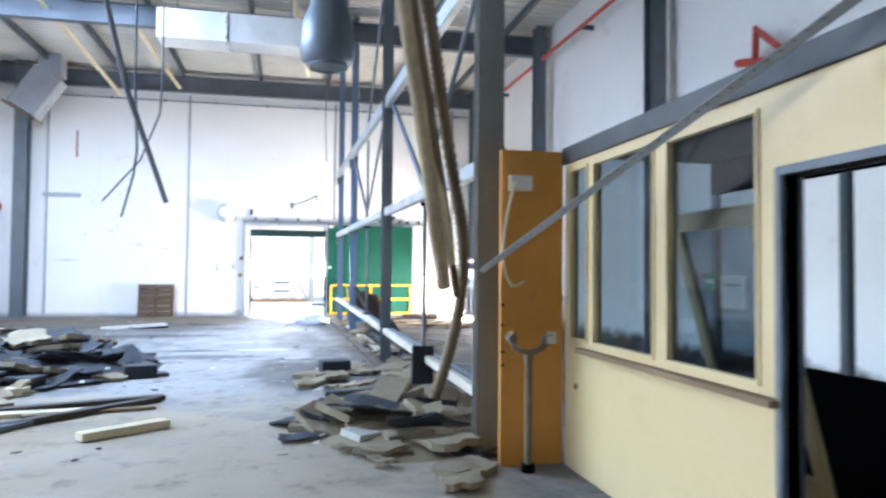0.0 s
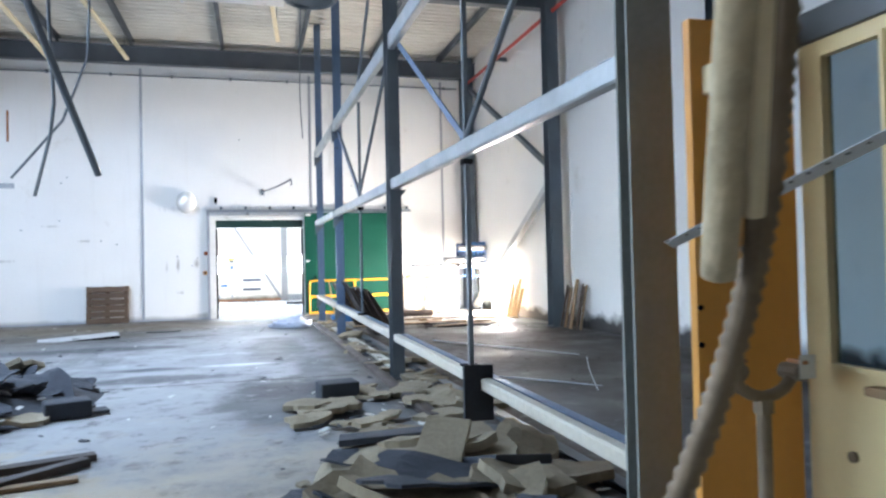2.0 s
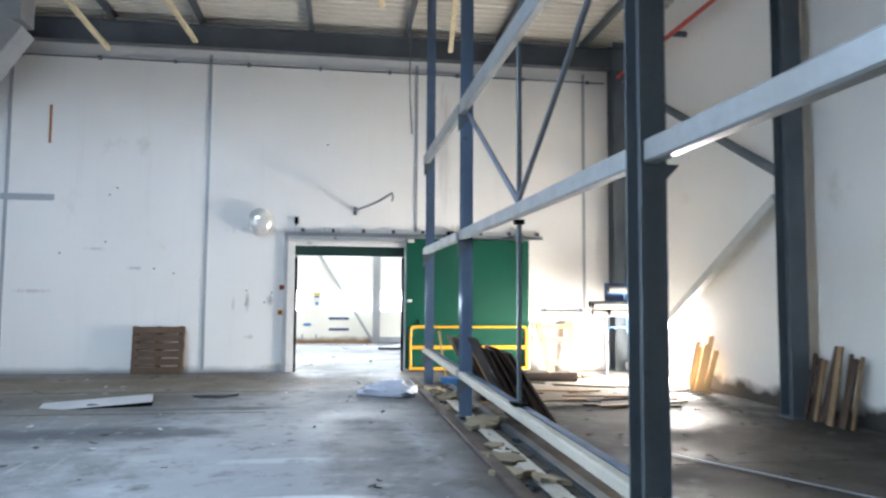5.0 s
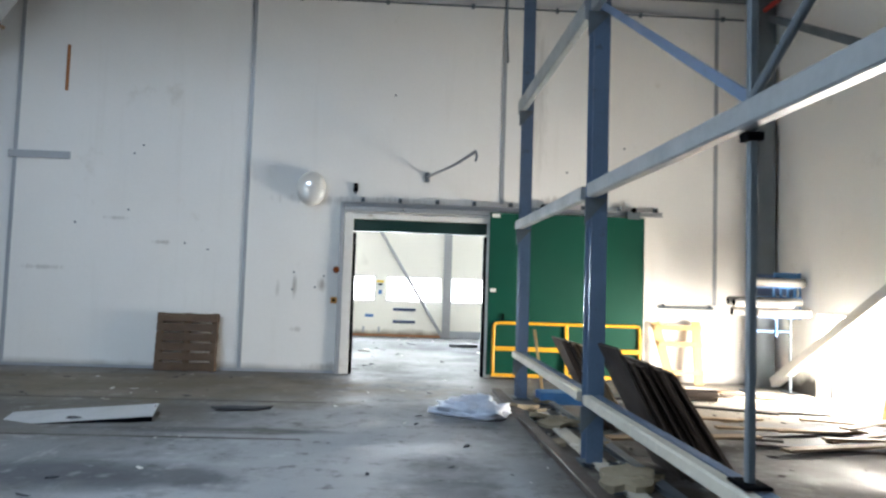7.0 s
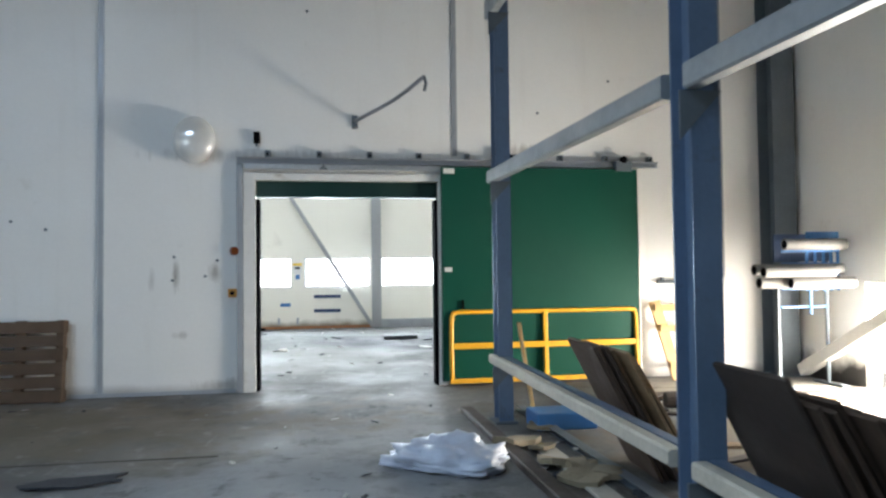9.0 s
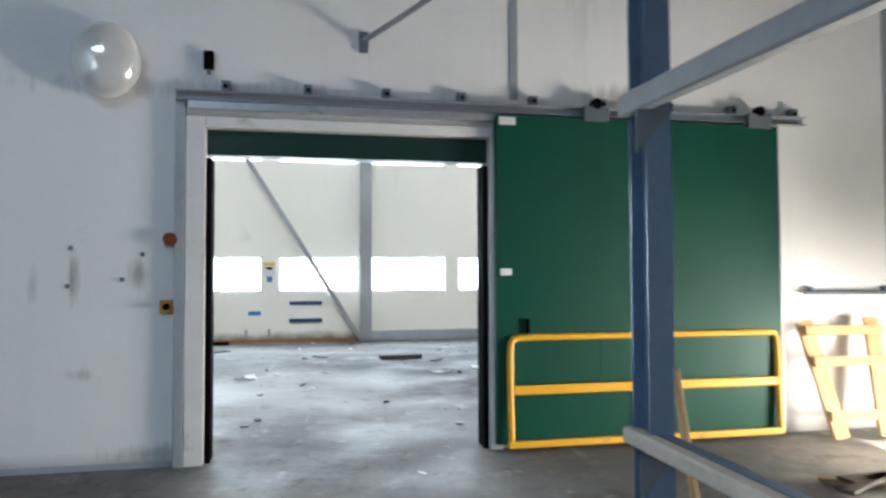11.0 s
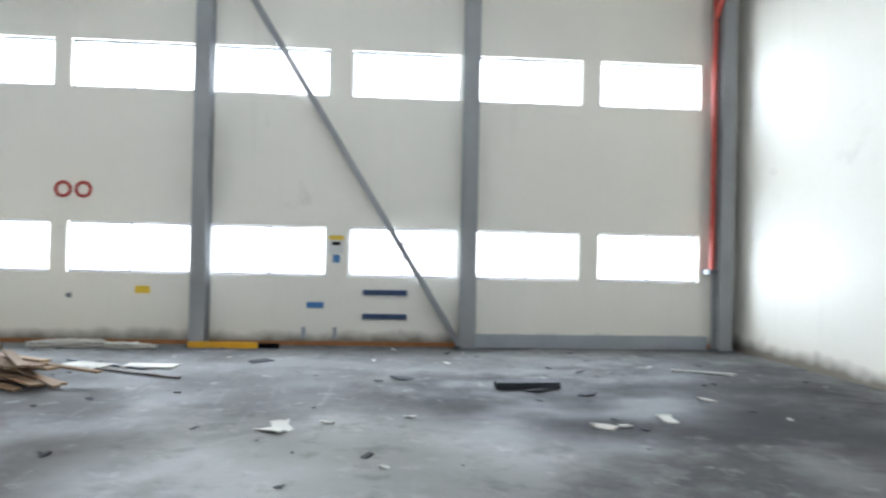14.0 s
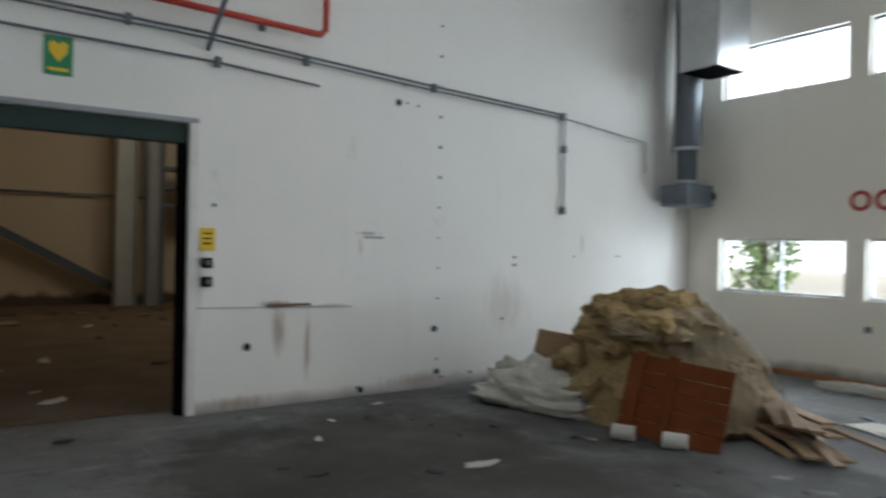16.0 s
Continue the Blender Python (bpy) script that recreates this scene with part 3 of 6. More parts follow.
# The low hatch is assumed, cut here to let sun into the corner.
set_wall("wall_right", wall_bm("x", RIGHT, 0.25, -6.3, FAR, 0, WTOP, [(17.72, 19.55, 0, 1.32)]), M_WALL, "tall white panel wall, with an assumed low hatch and black mould along its foot")
# The opening is unseen, cut for the blue light from the left.
set_wall("wall_left", wall_bm("x", LEFT - 0.25, 0.25, -6.3, FAR, 0, WTOP, [(2.4, 9.6, 0.3, 3.8)]), M_WALL_FAR, "white panel wall with an assumed wide opening, out of view")
set_wall("wall_back", wall_bm("y", -6.3, 0.25, LEFT, RIGHT, 0, WTOP), M_WALL_FAR, "plain white panel wall")
WX = [(-6.51, -4.63), (-4.36, -2.46), (-2.14, -0.30), (0.05, 1.84), (2.14, 3.885), (4.21, 5.95)]
LOW, HIGH = (1.125, 1.93), (4.057, 4.825)
set_wall("wall_store_far", wall_bm("y", STORE, 0.22, SL - 0.3, SR + 0.3, 0, WTOP, [(a, b, *r) for a, b in WX for r in (LOW, HIGH)]), M_WALL_STORE,
         "cream panel wall with two rows of windows")
DOOR2 = (21.42, 23.61, 0, 2.90)
set_wall("wall_store_left", wall_bm("x", SL - 0.22, 0.22, FAR + 0.25, STORE, 0, WTOP, [DOOR2]), M_WALL_STORE_LEFT, "white panel wall with an open doorway and stains")
set_wall("wall_store_right", wall_bm("x", SR, 0.25, FAR + 0.25, STORE, 0, WTOP), M_WALL_STORE, "cream panel wall, dirty along its foot")
set_wall("wall_side_far", wall_bm("x", -20.6, 0.2, 21.2, 30.2, 0, WTOP), M_SIDE, "stained beige wall of a neighbouring hall")
set_wall("wall_side_end", wall_bm("y", 30.0, 0.2, -20.4, SL - 0.22, 0, WTOP), M_SIDE, "stained beige wall of a neighbouring hall")
set_wall("wall_side_near", wall_bm("y", 21.2, 0.18, -20.4, SL - 0.22, 0, WTOP), M_SIDE, "stained beige wall of a neighbouring hall")


def deck(bm, x0, x1, y0, y1, z):
    """Trapezoid sheet, ribs across the hall."""
    y, k = y0, 0
    prev = None
    while y < y1 - 1e-3:
        for dy, dz in ((0, 0), (0.11, 0), (0.14, 0.06), (0.22, 0.06)):
            yy = min(y + dy, y1)
            cur = (bm.verts.new((x0, yy, z + dz)), bm.verts.new((x1, yy, z + dz)))
            if prev:
                bm.faces.new((prev[0], prev[1], cur[1], cur[0]))
            prev = cur
        y += 0.25
    cur = (bm.verts.new((x0, y1, z)), bm.verts.new((x1, y1, z)))
    bm.faces.new((prev[0], prev[1], cur[1], cur[0]))


bm = bmesh.new()
deck(bm, LEFT, RIGHT, -6.3, 7.6, TOP)
deck(bm, LEFT, -6.8, 7.6, 13.2, TOP)
deck(bm, -2.4, RIGHT, 7.6, 13.2, TOP)
deck(bm, LEFT, RIGHT, 13.2, FAR, TOP)
structure(part("ceiling", bm, M_DECK), "pale corrugated steel roof deck", "ceiling")
bm = bmesh.new()
deck(bm, SL, SR, FAR + 0.25, 24.5, TOP)
deck(bm, SL, -5.0, 24.5, 28.5, TOP)
deck(bm, 4.0, SR, 24.5, 28.5, TOP)
deck(bm, SL, SR, 28.5, STORE, TOP)
structure(part("ceiling_store", bm, M_DECK), "pale corrugated steel roof deck", "ceiling")
bm = bmesh.new()
deck(bm, -20.5, SL - 0.2, 21.3, 30.1, TOP - 0.5)
structure(part("ceiling_side", bm, M_DECK), "pale corrugated steel roof deck", "ceiling")
# Unseen opaque sheets that keep the sun out above the added roof lamps.
for x0, x1, y0, y1 in ((-7.0, -2.2, 7.4, 13.4), (-5.2, 4.2, 24.3, 28.7)):
    structure(part("skylight", boxed(x0, x1, y0, y1, 7.60, 7.72), M_PLASTIC), "opaque milky sheet closing an assumed, unseen roof opening", "skylight")

# roof steel
GRID = (3.75, 9.2, 14.8, 20.78)
for y in GRID:
    bm = sweep(bmesh.new(), prof_h(0.22, 0.48), (LEFT, y, 7.16), (RIGHT, y, 7.16))
    structure(part("roof_beam", bm, M_ROOFSTEEL), "dark grey steel roof beam", "beam")
for i, x in enumerate((-7.9, -5.9, -4.1, -2.3, 0.0, 2.1, 4.2, 6.2)):
    spans = ((-6.0, 7.5), (13.3, 21.0)) if x in (-5.9, -4.1) else ((-6.0, 21.0),)
    for a, b in spans:
        structure(part("purlin", sweep(bmesh.new(), prof_c(0.09, 0.16), (x, a, 7.50), (x, b, 7.50)), M_ROOFSTEEL), "grey steel purlin under the roof deck", "purlin")
structure(part("roof_beam", sweep(bmesh.new(), prof_h(0.2, 0.4), (SL, 31.15, 7.3), (SR, 31.15, 7.3)), M_ROOFSTEEL), "dark grey steel roof beam", "beam")


def steel_column(x, y, w, h, mat, z1=TOP - 0.02, turn=False, label="blue-grey steel column on a base plate", z0=0.0):
    col = thing("steel_column", label, "column", pose(x, y, z0), "steel columns")
    up = (1, 0, 0) if turn else (0, 1, 0)
    part("shaft", sweep(bmesh.new(), prof_h(w, h), (0, 0, 0.02), (0, 0, z1 - z0), up), mat, col)
    part("base_plate", boxed(-w / 2 - 0.04, w / 2 + 0.04, -h / 2 - 0.04, h / 2 + 0.04, 0, 0.02), M_STEEL_DARK, col)
    return col


# columns along the right wall, in the far corners and the store
for y in (3.2, 8.80, 14.48):
    steel_column(6.97, y, 0.27, 0.28, M_STEEL_DARK, label="dark blue-grey steel column against the white wall")
steel_column(7.05, 20.9, 0.34, 0.36, M_STEEL_DARK, label="dark grey steel corner column")
steel_column(-6.82, 20.9, 0.36, 0.36, M_STEEL_DARK, label="grey steel column against the far wall")
M_CREAMSTEEL = material("cream_steel", (0.52, 0.53, 0.52), 0.5, 0.2, grain=30, grain_amt=0.1, blotch=1.4, blotch_amt=0.2, bump=0.05)
for x in (-2.25, 2.0, 6.3):
    steel_column(x, 31.22, 0.24, 0.3, M_WINDSTEEL, label="grey steel wind column between the windows")


def brace(p0, p1, w, mat, label="steel diagonal brace", round_=False, name="brace", prof=None):
    bm = sweep(bmesh.new(), prof or (prof_o(w / 2) if round_ else prof_r(w, w, 0.01)), p0, p1)
    return tagged(part(name, bm, mat), label, "brace")


brace((1.88, 31.26, 0.05), (-2.75, 31.26, 7.5), 0.10, M_WINDSTEEL, "grey steel diagonal wind brace of the window wall")
brace((7.1, 14.95, 3.1), (7.1, 20.5, 0.12), 0.16, M_CREAMSTEEL, "pale steel diagonal brace beside the white wall")
brace((7.1, 14.95, 3.5), (7.1, 20.68, 6.6), 0.12, M_STEEL_DARK, "steel diagonal brace beside the white wall")

# ---- the bare steel partition frame ----
def PX(y):
    return 2.33 + (18.8 - y) * 0.009


COLS = (18.72, 14.93, 9.12, 3.42)


def RISE(y):
    return 0.012 * (y - 8.6)


for y in COLS:
    x = PX(y)
    c = steel_column(x + (0.075 if y > 10 else (0.015 if y > 4 else -0.01)), y if y > 4 else y - 0.06, 0.15 if y > 4 else 0.22, 0.20 if y > 4 else 0.11, M_STEEL if y > 10 else (M_STEEL_DARK if y > 4 else M_DUSTYSTEEL), label="blue-painted steel column of the stripped partition frame" if y > 10 else "dusty grey steel column of the stripped partition frame")
BEAMS = ((0.50, 0.10), (2.38, 0.13), (4.14, 0.20))
for z, h in BEAMS:
    for a, b in ((18.85, 15.04), (14.82, 9.23), (9.01, 3.42)):
        x0, x1 = PX(a) - 0.02, PX(b) - 0.02
        bm = sweep(bmesh.new(), prof_r(0.09, h if z > 1 else 0.09, 0.012), (x0 + 0.02, a, z + RISE(a)), (x1 + 0.02, b, z + RISE(b)))
        tagged(part("partition_beam", bm, M_RAILBEAM if z < 1 else M_BEAM), "galvanised channel rail of the stripped partition" if z > 1 else "dusty cream floor-side channel rail of the stripped partition", "beam")
for a, b in ((18.85, 15.04), (14.82, 9.23), (9.01, 3.42)):
    bm = sweep(bmesh.new(), prof_c(0.07, 0.12), (PX(a) + 0.085, a, 0.485 + RISE(a)), (PX(b) + 0.085, b, 0.485 + RISE(b)))
    tagged(part("partition_channel", bm, M_STEEL), "blue-grey steel channel bolted beside the low rail", "beam")
for z0 in (0.50, 2.37, 4.10):
    for y in COLS[:3]:
        x, z = PX(y), z0 + RISE(y)
        bm = bmesh.new()
        vs = [bm.verts.new(p) for p in ((x - 0.06, y - 0.11, z - 0.06), (x - 0.06, y - 0.11, z - 0.30), (x + 0.16, y - 0.11, z - 0.06),
                                        (x - 0.06, y - 0.098, z - 0.06), (x - 0.06, y - 0.098, z - 0.30), (x + 0.16, y - 0.098, z - 0.06))]
        for f in ((0, 1, 2), (5, 4, 3), (0, 3, 4, 1), (1, 4, 5, 2), (2, 5, 3, 0)):
            bm.faces.new([vs[i] for i in f])
        tagged(part("gusset", bm, M_STEEL_DARK), "dark triangular steel bracket under a partition rail", "bracket")
for y in (6.22, 12.0):
    x = PX(y)
    post = thing("partition_post", "slim dark steel post of the stripped partition", "post", pose(x + 0.05, y, 0.552 + RISE(y)))
    part("shaft", sweep(bmesh.new(), prof_r(0.042, 0.042, 0.006), (0, 0, 0), (0, 0, 1.755), (0, 1, 0)), M_STEEL_DARK, post)
    part("upper_shaft", sweep(bmesh.new(), prof_r(0.045, 0.045, 0.006), (0, 0, 1.895), (0, 0, 3.48), (0, 1, 0)), M_STEEL_DARK, post)
    part("clamp", boxed(-0.045, 0.045, -0.045, 0.045, 1.71, 1.755), M_BLACK, post, "black clamp under the rail")
    part("foot", boxed(-0.07, 0.07, -0.1, 0.1, 0, 0.02), M_BLACK, post)
    yn = min(c for c in COLS if c > y) - 0.2
    yp = max(c for c in COLS if c < y) + 0.2
    brace((x + 0.03, y + 0.03, 2.46 + RISE(y)), (PX(yn) + 0.03, yn, 4.10), 0.07, M_STEEL, "pale blue steel brace of the stripped partition", prof=prof_l(0.07))
    brace((x + 0.03, y - 0.03, 2.46 + RISE(y)), (PX(yp) + 0.03, yp, 4.10), 0.05, M_STEEL_DARK, "dark steel rod brace of the stripped partition", round_=True)
    brace((x + 0.03, y - 0.03, 4.20 + RISE(y)), (PX(yp) + 0.03, yp - 0.12, 6.7), 0.05, M_STEEL_DARK, "dark steel rod brace of the stripped partition", round_=True)

# rails and kerbs left on the floor along the partition
for name, x0, x1, ya, yb, z, mat, lab, prof in (
        ("floor_rail", 2.12, 2.28, 19.2, 6.6, 0.035, M_WOODDARK, "dirty timber sill strip lying on the floor", prof_r(0.13, 0.07, 0.01)),
        ("floor_channel", 2.72, 2.88, 19.2, 4.0, 0.03, M_STEEL_DARK, "dark steel floor channel of the removed partition", prof_c(0.10, 0.05)),
        ("floor_strip", 2.46, 2.60, 17.6, 6.9, 0.015, M_RAILBEAM, "pale dusty screed strip between the rails", prof_r(0.16, 0.03, 0.006))):
    tagged(part(name, sweep(bmesh.new(), prof, (x0, ya, z), (x1, yb, z)), mat), lab, "floor rail")

# ---- doorway between the halls ----
frame_ = thing("door_frame", "scuffed white door lining with grey steel edging", "door frame", pose(0, FAR, 0))
for x0, x1, nm in ((-0.42, -0.27, "jamb"), (2.13, 2.24, "jamb")):
    part(nm, boxed(x0, x1, -0.05, 0.30, 0, 2.83), M_WHITE, frame_)
part("head", boxed(-0.268, 2.128, -0.05, 0.30, 2.74, 2.83), M_WHITE, frame_)
part("edge_strip", boxed(-0.50, -0.423, -0.07, 0.0, 0, 2.95), M_TRIM, frame_, "grey steel edge strip")
part("seal", boxed(-0.268, -0.225, 0.02, 0.24, 0, 2.50), M_BLACK, frame_, "black rubber seal")
part("seal", boxed(2.085, 2.128, 0.02, 0.24, 0, 2.50), M_BLACK, frame_, "black rubber seal")
part("curtain_roll", boxed(-0.266, 2.126, 0.05, 0.22, 2.53, 2.738), M_DKGREEN, frame_, "dark green bottom edge of a raised roller door")
track = thing("sliding_door_track", "grey steel sliding-door track with roller brackets on the wall", "door track", pose(0, FAR, 0))
part("rail", sweep(bmesh.new(), prof_c(0.07, 0.08), (-0.50, -0.07, 2.99), (5.3, -0.07, 3.0)), M_TRIM, track)
part("hood", boxed(-0.40, 2.2, -0.10, -0.012, 2.88, 2.945), M_GALV, track, "bright metal hood strip")
for i in range(9):
    x = -0.11 + i * 0.66
    br = part("bracket", boxed(x - 0.035, x + 0.035, -0.10, 0.0, 3.035, 3.12), M_STEEL_DARK, track)
    part("bolt", sweep(bmesh.new(), prof_o(0.018, 8), (x, -0.12, 3.07), (x, -0.10, 3.07)), M_BLACK, br)
door = thing("sliding_door", "dark green sliding cold-store door, pushed open", "sliding door", pose(0, FAR, 0))
part("leaf", boxed(2.16, 4.95, -0.135, -0.05, 0.06, 2.93, bevel=0.012), M_GREEN, door)
for x in (3.12, 4.4):
    part("seam", boxed(x, x + 0.003, -0.1362, -0.134, 0.08, 2.9, bevel=0), M_GREEN, door)
part("edge_trim", boxed(4.952, 4.975, -0.14, -0.045, 0.05, 2.94, bevel=0), M_WHITE, door)
part("handle", boxed(2.19, 2.29, -0.17, -0.137, 1.52, 1.58), M_WHITE, door, "white plastic pull handle")
part("handle", boxed(2.42, 2.45, -0.17, -0.137, 1.02, 1.14), M_BLACK, door, "black recessed grip")
part("label_plate", boxed(2.19, 2.34, -0.141, -0.136, 2.84, 2.91, bevel=0), M_WHITE, door)
for x in (3.1, 4.75):
    hg = part("hanger", boxed(x - 0.12, x + 0.12, -0.16, -0.06, 2.90, 3.04), M_STEEL_DARK, door, "dark steel roller hanger")
    part("roller", sweep(bmesh.new(), prof_o(0.05, 12), (x, -0.17, 3.06), (x, -0.10, 3.06), (0, 0, 1)), M_BLACK, hg)

rail = thing("guard_rail", "yellow painted steel guard rail leaning by the green door", "guard rail", pose(0, 20.93, 0, -3, 0, 0))
R = 0.03
part("hoop", tube([(2.27, 0, 0.05), (2.27, 0, 0.5), (2.275, 0, 0.88), (2.30, 0, 0.95), (2.37, 0, 0.98), (3.0, 0, 0.98), (4.2, 0, 0.98), (4.80, 0, 0.98), (4.86, 0, 0.95),
                   (4.88, 0, 0.88), (4.88, 0, 0.5), (4.88, 0, 0.05)], R, 10), M_YELLOW, rail)
part("mid_rail", boxed(2.29, 4.86, -0.03, 0.03, 0.49, 0.57, bevel=0.012), M_YELLOW, rail)
part("low_rail", boxed(2.24, 4.90, -0.03, 0.03, 0.04, 0.10, bevel=0.012), M_YELLOW, rail)
part("middle_post", boxed(3.54, 3.60, -0.028, 0.028, 0.1, 0.97, bevel=0.01), M_YELLOW, rail)

# dish lamp and fittings on the far wall
dome = thing("round_lamp", "round clear domed wall lamp", "wall lamp", pose(-1.02, FAR, 3.235, 90, 0, 0))
bm = bmesh.new()
bmesh.ops.create_uvsphere(bm, u_segments=28, v_segments=14, radius=0.26, matrix=Matrix.Translation((0, 0, 0.10)) @ Matrix.Diagonal((1, 1.18, 0.62, 1)))
for f in bm.faces:
    f.smooth = True
part("dome", bm, M_DOME, dome, "glossy clear plastic dome")
part("ring", sweep(bmesh.new(), prof_o(0.25, 28), (0, 0, 0.0), (0, 0, 0.09), (0, 1, 0)), M_TRIM, dome)
arm = thing("swing_arm", "thin steel swing arm bolted to the wall", "bracket", pose(0, FAR, 0))
part("plate", boxed(0.98, 1.06, -0.03, 0, 3.44, 3.62), M_STEEL_DARK, arm)
part("rod", tube([(1.02, -0.03, 3.54), (1.45, -0.9, 3.62), (1.72, -1.7, 3.70)], 0.025, 8), M_TRIM, arm)
part("hook", tube([(1.72, -1.7, 3.70), (1.74, -1.72, 3.62), (1.72, -1.70, 3.54)], 0.018, 6), M_STEEL_DARK, arm)
for x, z, nm, mat, lab in ((-0.53, 1.82, "call_button", M_REDWOOD, "rusty red mushroom push button"), (-0.56, 1.28, "wall_switch", M_ORANGE, "small yellow rotary switch on the wall")):
    t = thing(nm, lab, "switch", pose(x, FAR, z, 90, 0, 0))
    part("plate", boxed(-0.055, 0.055, -0.055, 0.055, 0, 0.03), M_TRIM if mat is M_REDWOOD else mat, t)
    part("knob", sweep(bmesh.new(), prof_o(0.055 if mat is M_REDWOOD else 0.025, 18), (0, 0, 0.03), (0, 0, 0.08), (0, 1, 0)), mat if mat is M_REDWOOD else M_BLACK, t)
for x in (-2.16, 2.37, -6.2, 6.3):
    z0 = 3.1 if x == 2.37 else (1.4 if x == 6.3 else 0.02)
    structure(part("trim", boxed(x - 0.035, x + 0.035, FAR - 0.014, FAR, z0, 6.9, bevel=0.003), M_TRIM), "grey joint strip between the wall panels", "trim")
cond = thing("wall_conduit", "thin dark conduit clipped along the top of the wall", "conduit", pose(0, FAR, 0))
part("pipe", sweep(bmesh.new(), prof_o(0.018, 8), (-6.6, -0.04, 6.70), (6.8, -0.04, 6.70)), M_STEEL_DARK, cond)
for i in range(9):
    x = -6.0 + i * 1.55
    part("clip", boxed(x - 0.03, x + 0.03, -0.07, 0, 6.66, 6.74), M_STEEL_DARK, cond)
structure(part("baseboard", boxed(LEFT, -0.52, FAR - 0.02, FAR, 0, 0.05, bevel=0.004), M_TRIM), "grimy grey foot strip of the wall", "baseboard")
t = thing("rusty_strip", "narrow ochre metal strip hanging on the wall", "strip", pose(-5.39, FAR - 0.012, 4.82))
part("strip", boxed(-0.025, 0.025, -0.01, 0.012, 0, 0.82, bevel=0.003), M_RUSTRED, t)
t = thing("wall_tray", "pale grey cable tray on the white wall", "tray", pose(-6.3, FAR, 3.6))
part("tray", boxed(0, 1.05, -0.04, 0, 0, 0.13), M_TRIM, t)
bar = thing("wall_rod", "short dark rod fixed across the wall", "rod", pose(0, FAR, 0))
part("rod", sweep(bmesh.new(), prof_o(0.022, 8), (5.25, -0.07, 1.34), (6.25, -0.07, 1.34)), M_STEEL_DARK, bar)
for x in (5.35, 6.2):
    part("bracket", boxed(x - 0.02, x + 0.02, -0.06, 0, 1.32, 1.40), M_STEEL_DARK, bar)


def pallet(name, label, m, w, h, mat, boards=5, thick=0.12):
    p = thing(name, label, "pallet", m)
    gap = h / boards
    for i in range(boards):
        part("board", boxed(-w / 2, w / 2, -0.02, 0, i * gap + 0.012, (i + 1) * gap - 0.012, bevel=0.004), mat, p)
        if i in (0, boards // 2, boards - 1):
            part("board", boxed(-w / 2, w / 2, thick, thick + 0.02, i * gap + 0.012, (i + 1) * gap - 0.012, bevel=0.004), mat, p)
    for x in (-w / 2 + 0.05, 0, w / 2 - 0.05):
        part("stringer", boxed(x - 0.045, x + 0.045, 0.002, thick - 0.002, 0, h, bevel=0.004), mat, p)
    return p


pallet("wooden_pallet", "brown wooden pallet stood up against the white wall", pose(-3.02, 20.86, 0, -5, 0, 0), 1.02, 0.99, M_PALLET, 6)
# pale pallet frame leaning in the lit corner
lp = thing("pine_frame", "pale raw pine crate frame leaning on the wall", "crate frame", pose(5.45, 20.78, 0, -9, 0, 0))
for x, tilt in ((-0.05, -13), (0.44, 0)):
    q = part("upright", boxed(-0.08, 0.08, -0.02, 0.02, 0, 1.12, bevel=0.004), M_PINE, lp)
    q.matrix_local = pose(x, 0, 0, 0, tilt, 0)
for z in (0.16, 0.66, 0.95):
    part("crossbar", boxed(-0.14 - 0.2 * z, 0.52, -0.06, -0.022, z, z + 0.09, bevel=0.004), M_PINE, lp)

# ---- hoses and container by the left corner ----
for x in (-7.93, -7.5):
    h = thing("fire_hose", "red fire hose hanging in a loop on the wall", "fire hose", pose(x, FAR - 0.05, 0))
    pts = [(0.09 * math.sin(a), -0.03, 3.25 + 0.13 * math.cos(a)) for a in [math.pi + i * math.pi / 5 for i in range(0, 10)]]
    part("loop", tube(pts, 0.03, 8), M_RED, h)
    part("drop", tube([(0.0, -0.03, 3.12), (0.02, -0.03, 2.2), (-0.02, -0.03, 1.15)], 0.032, 8), M_RED, h)
    part("nozzle", sweep(bmesh.new(), prof_o(0.035, 10), (-0.02, -0.03, 1.0), (-0.02, -0.03, 1.16), (0, 1, 0)), M_GALV, h)
bin_ = thing("plastic_bin", "dark grey plastic skip bin on the floor", "bin", pose(-8.0, 19.2, 0))
bm = bmesh.new()
for r0, r1, z0, z1 in ((0.42, 0.55, 0, 0.95),):
    a = [bm.verts.new((sx * r0, sy * r0 * 1.4, z0)) for sx, sy in ((-1, -1), (1, -1), (1, 1), (-1, 1))]
    b = [bm.verts.new((sx * r1 * 0.5 if sx < 0 else sx * r1, sy * r1 * 1.4, z1)) for sx, sy in ((-1, -1), (1, -1), (1, 1), (-1, 1))]
    bm.faces.new(a[::-1])
    for i in range(4):
        bm.faces.new((a[i], a[(i + 1) % 4], b[(i + 1) % 4], b[i]))
bmesh.ops.solidify(bm, geom=bm.faces[:], thickness=0.03)
part("tub", bm, M_STEEL_DARK, bin_)
part("rim", tube([(-0.27, -0.77, 0.95), (0.55, -0.77, 0.95), (0.55, 0.77, 0.95), (-0.27, 0.77, 0.95), (-0.27, -0.77, 0.95)], 0.03, 6, smooth=False), M_STEEL_DARK, bin_)

# ---- things hung from the roof ----
duct = thing("air_duct", "broad white sheet-metal air duct hung under the roof", "duct", pose(0, 13.2, 0))
part("box", boxed(-1.75, 1.35, -0.35, 0.35, 6.12, 6.72, bevel=0.01), M_WHITE, duct)
part("flange", boxed(-0.42, -0.38, -0.39, 0.39, 6.08, 6.76, bevel=0.005), M_GALV, duct)
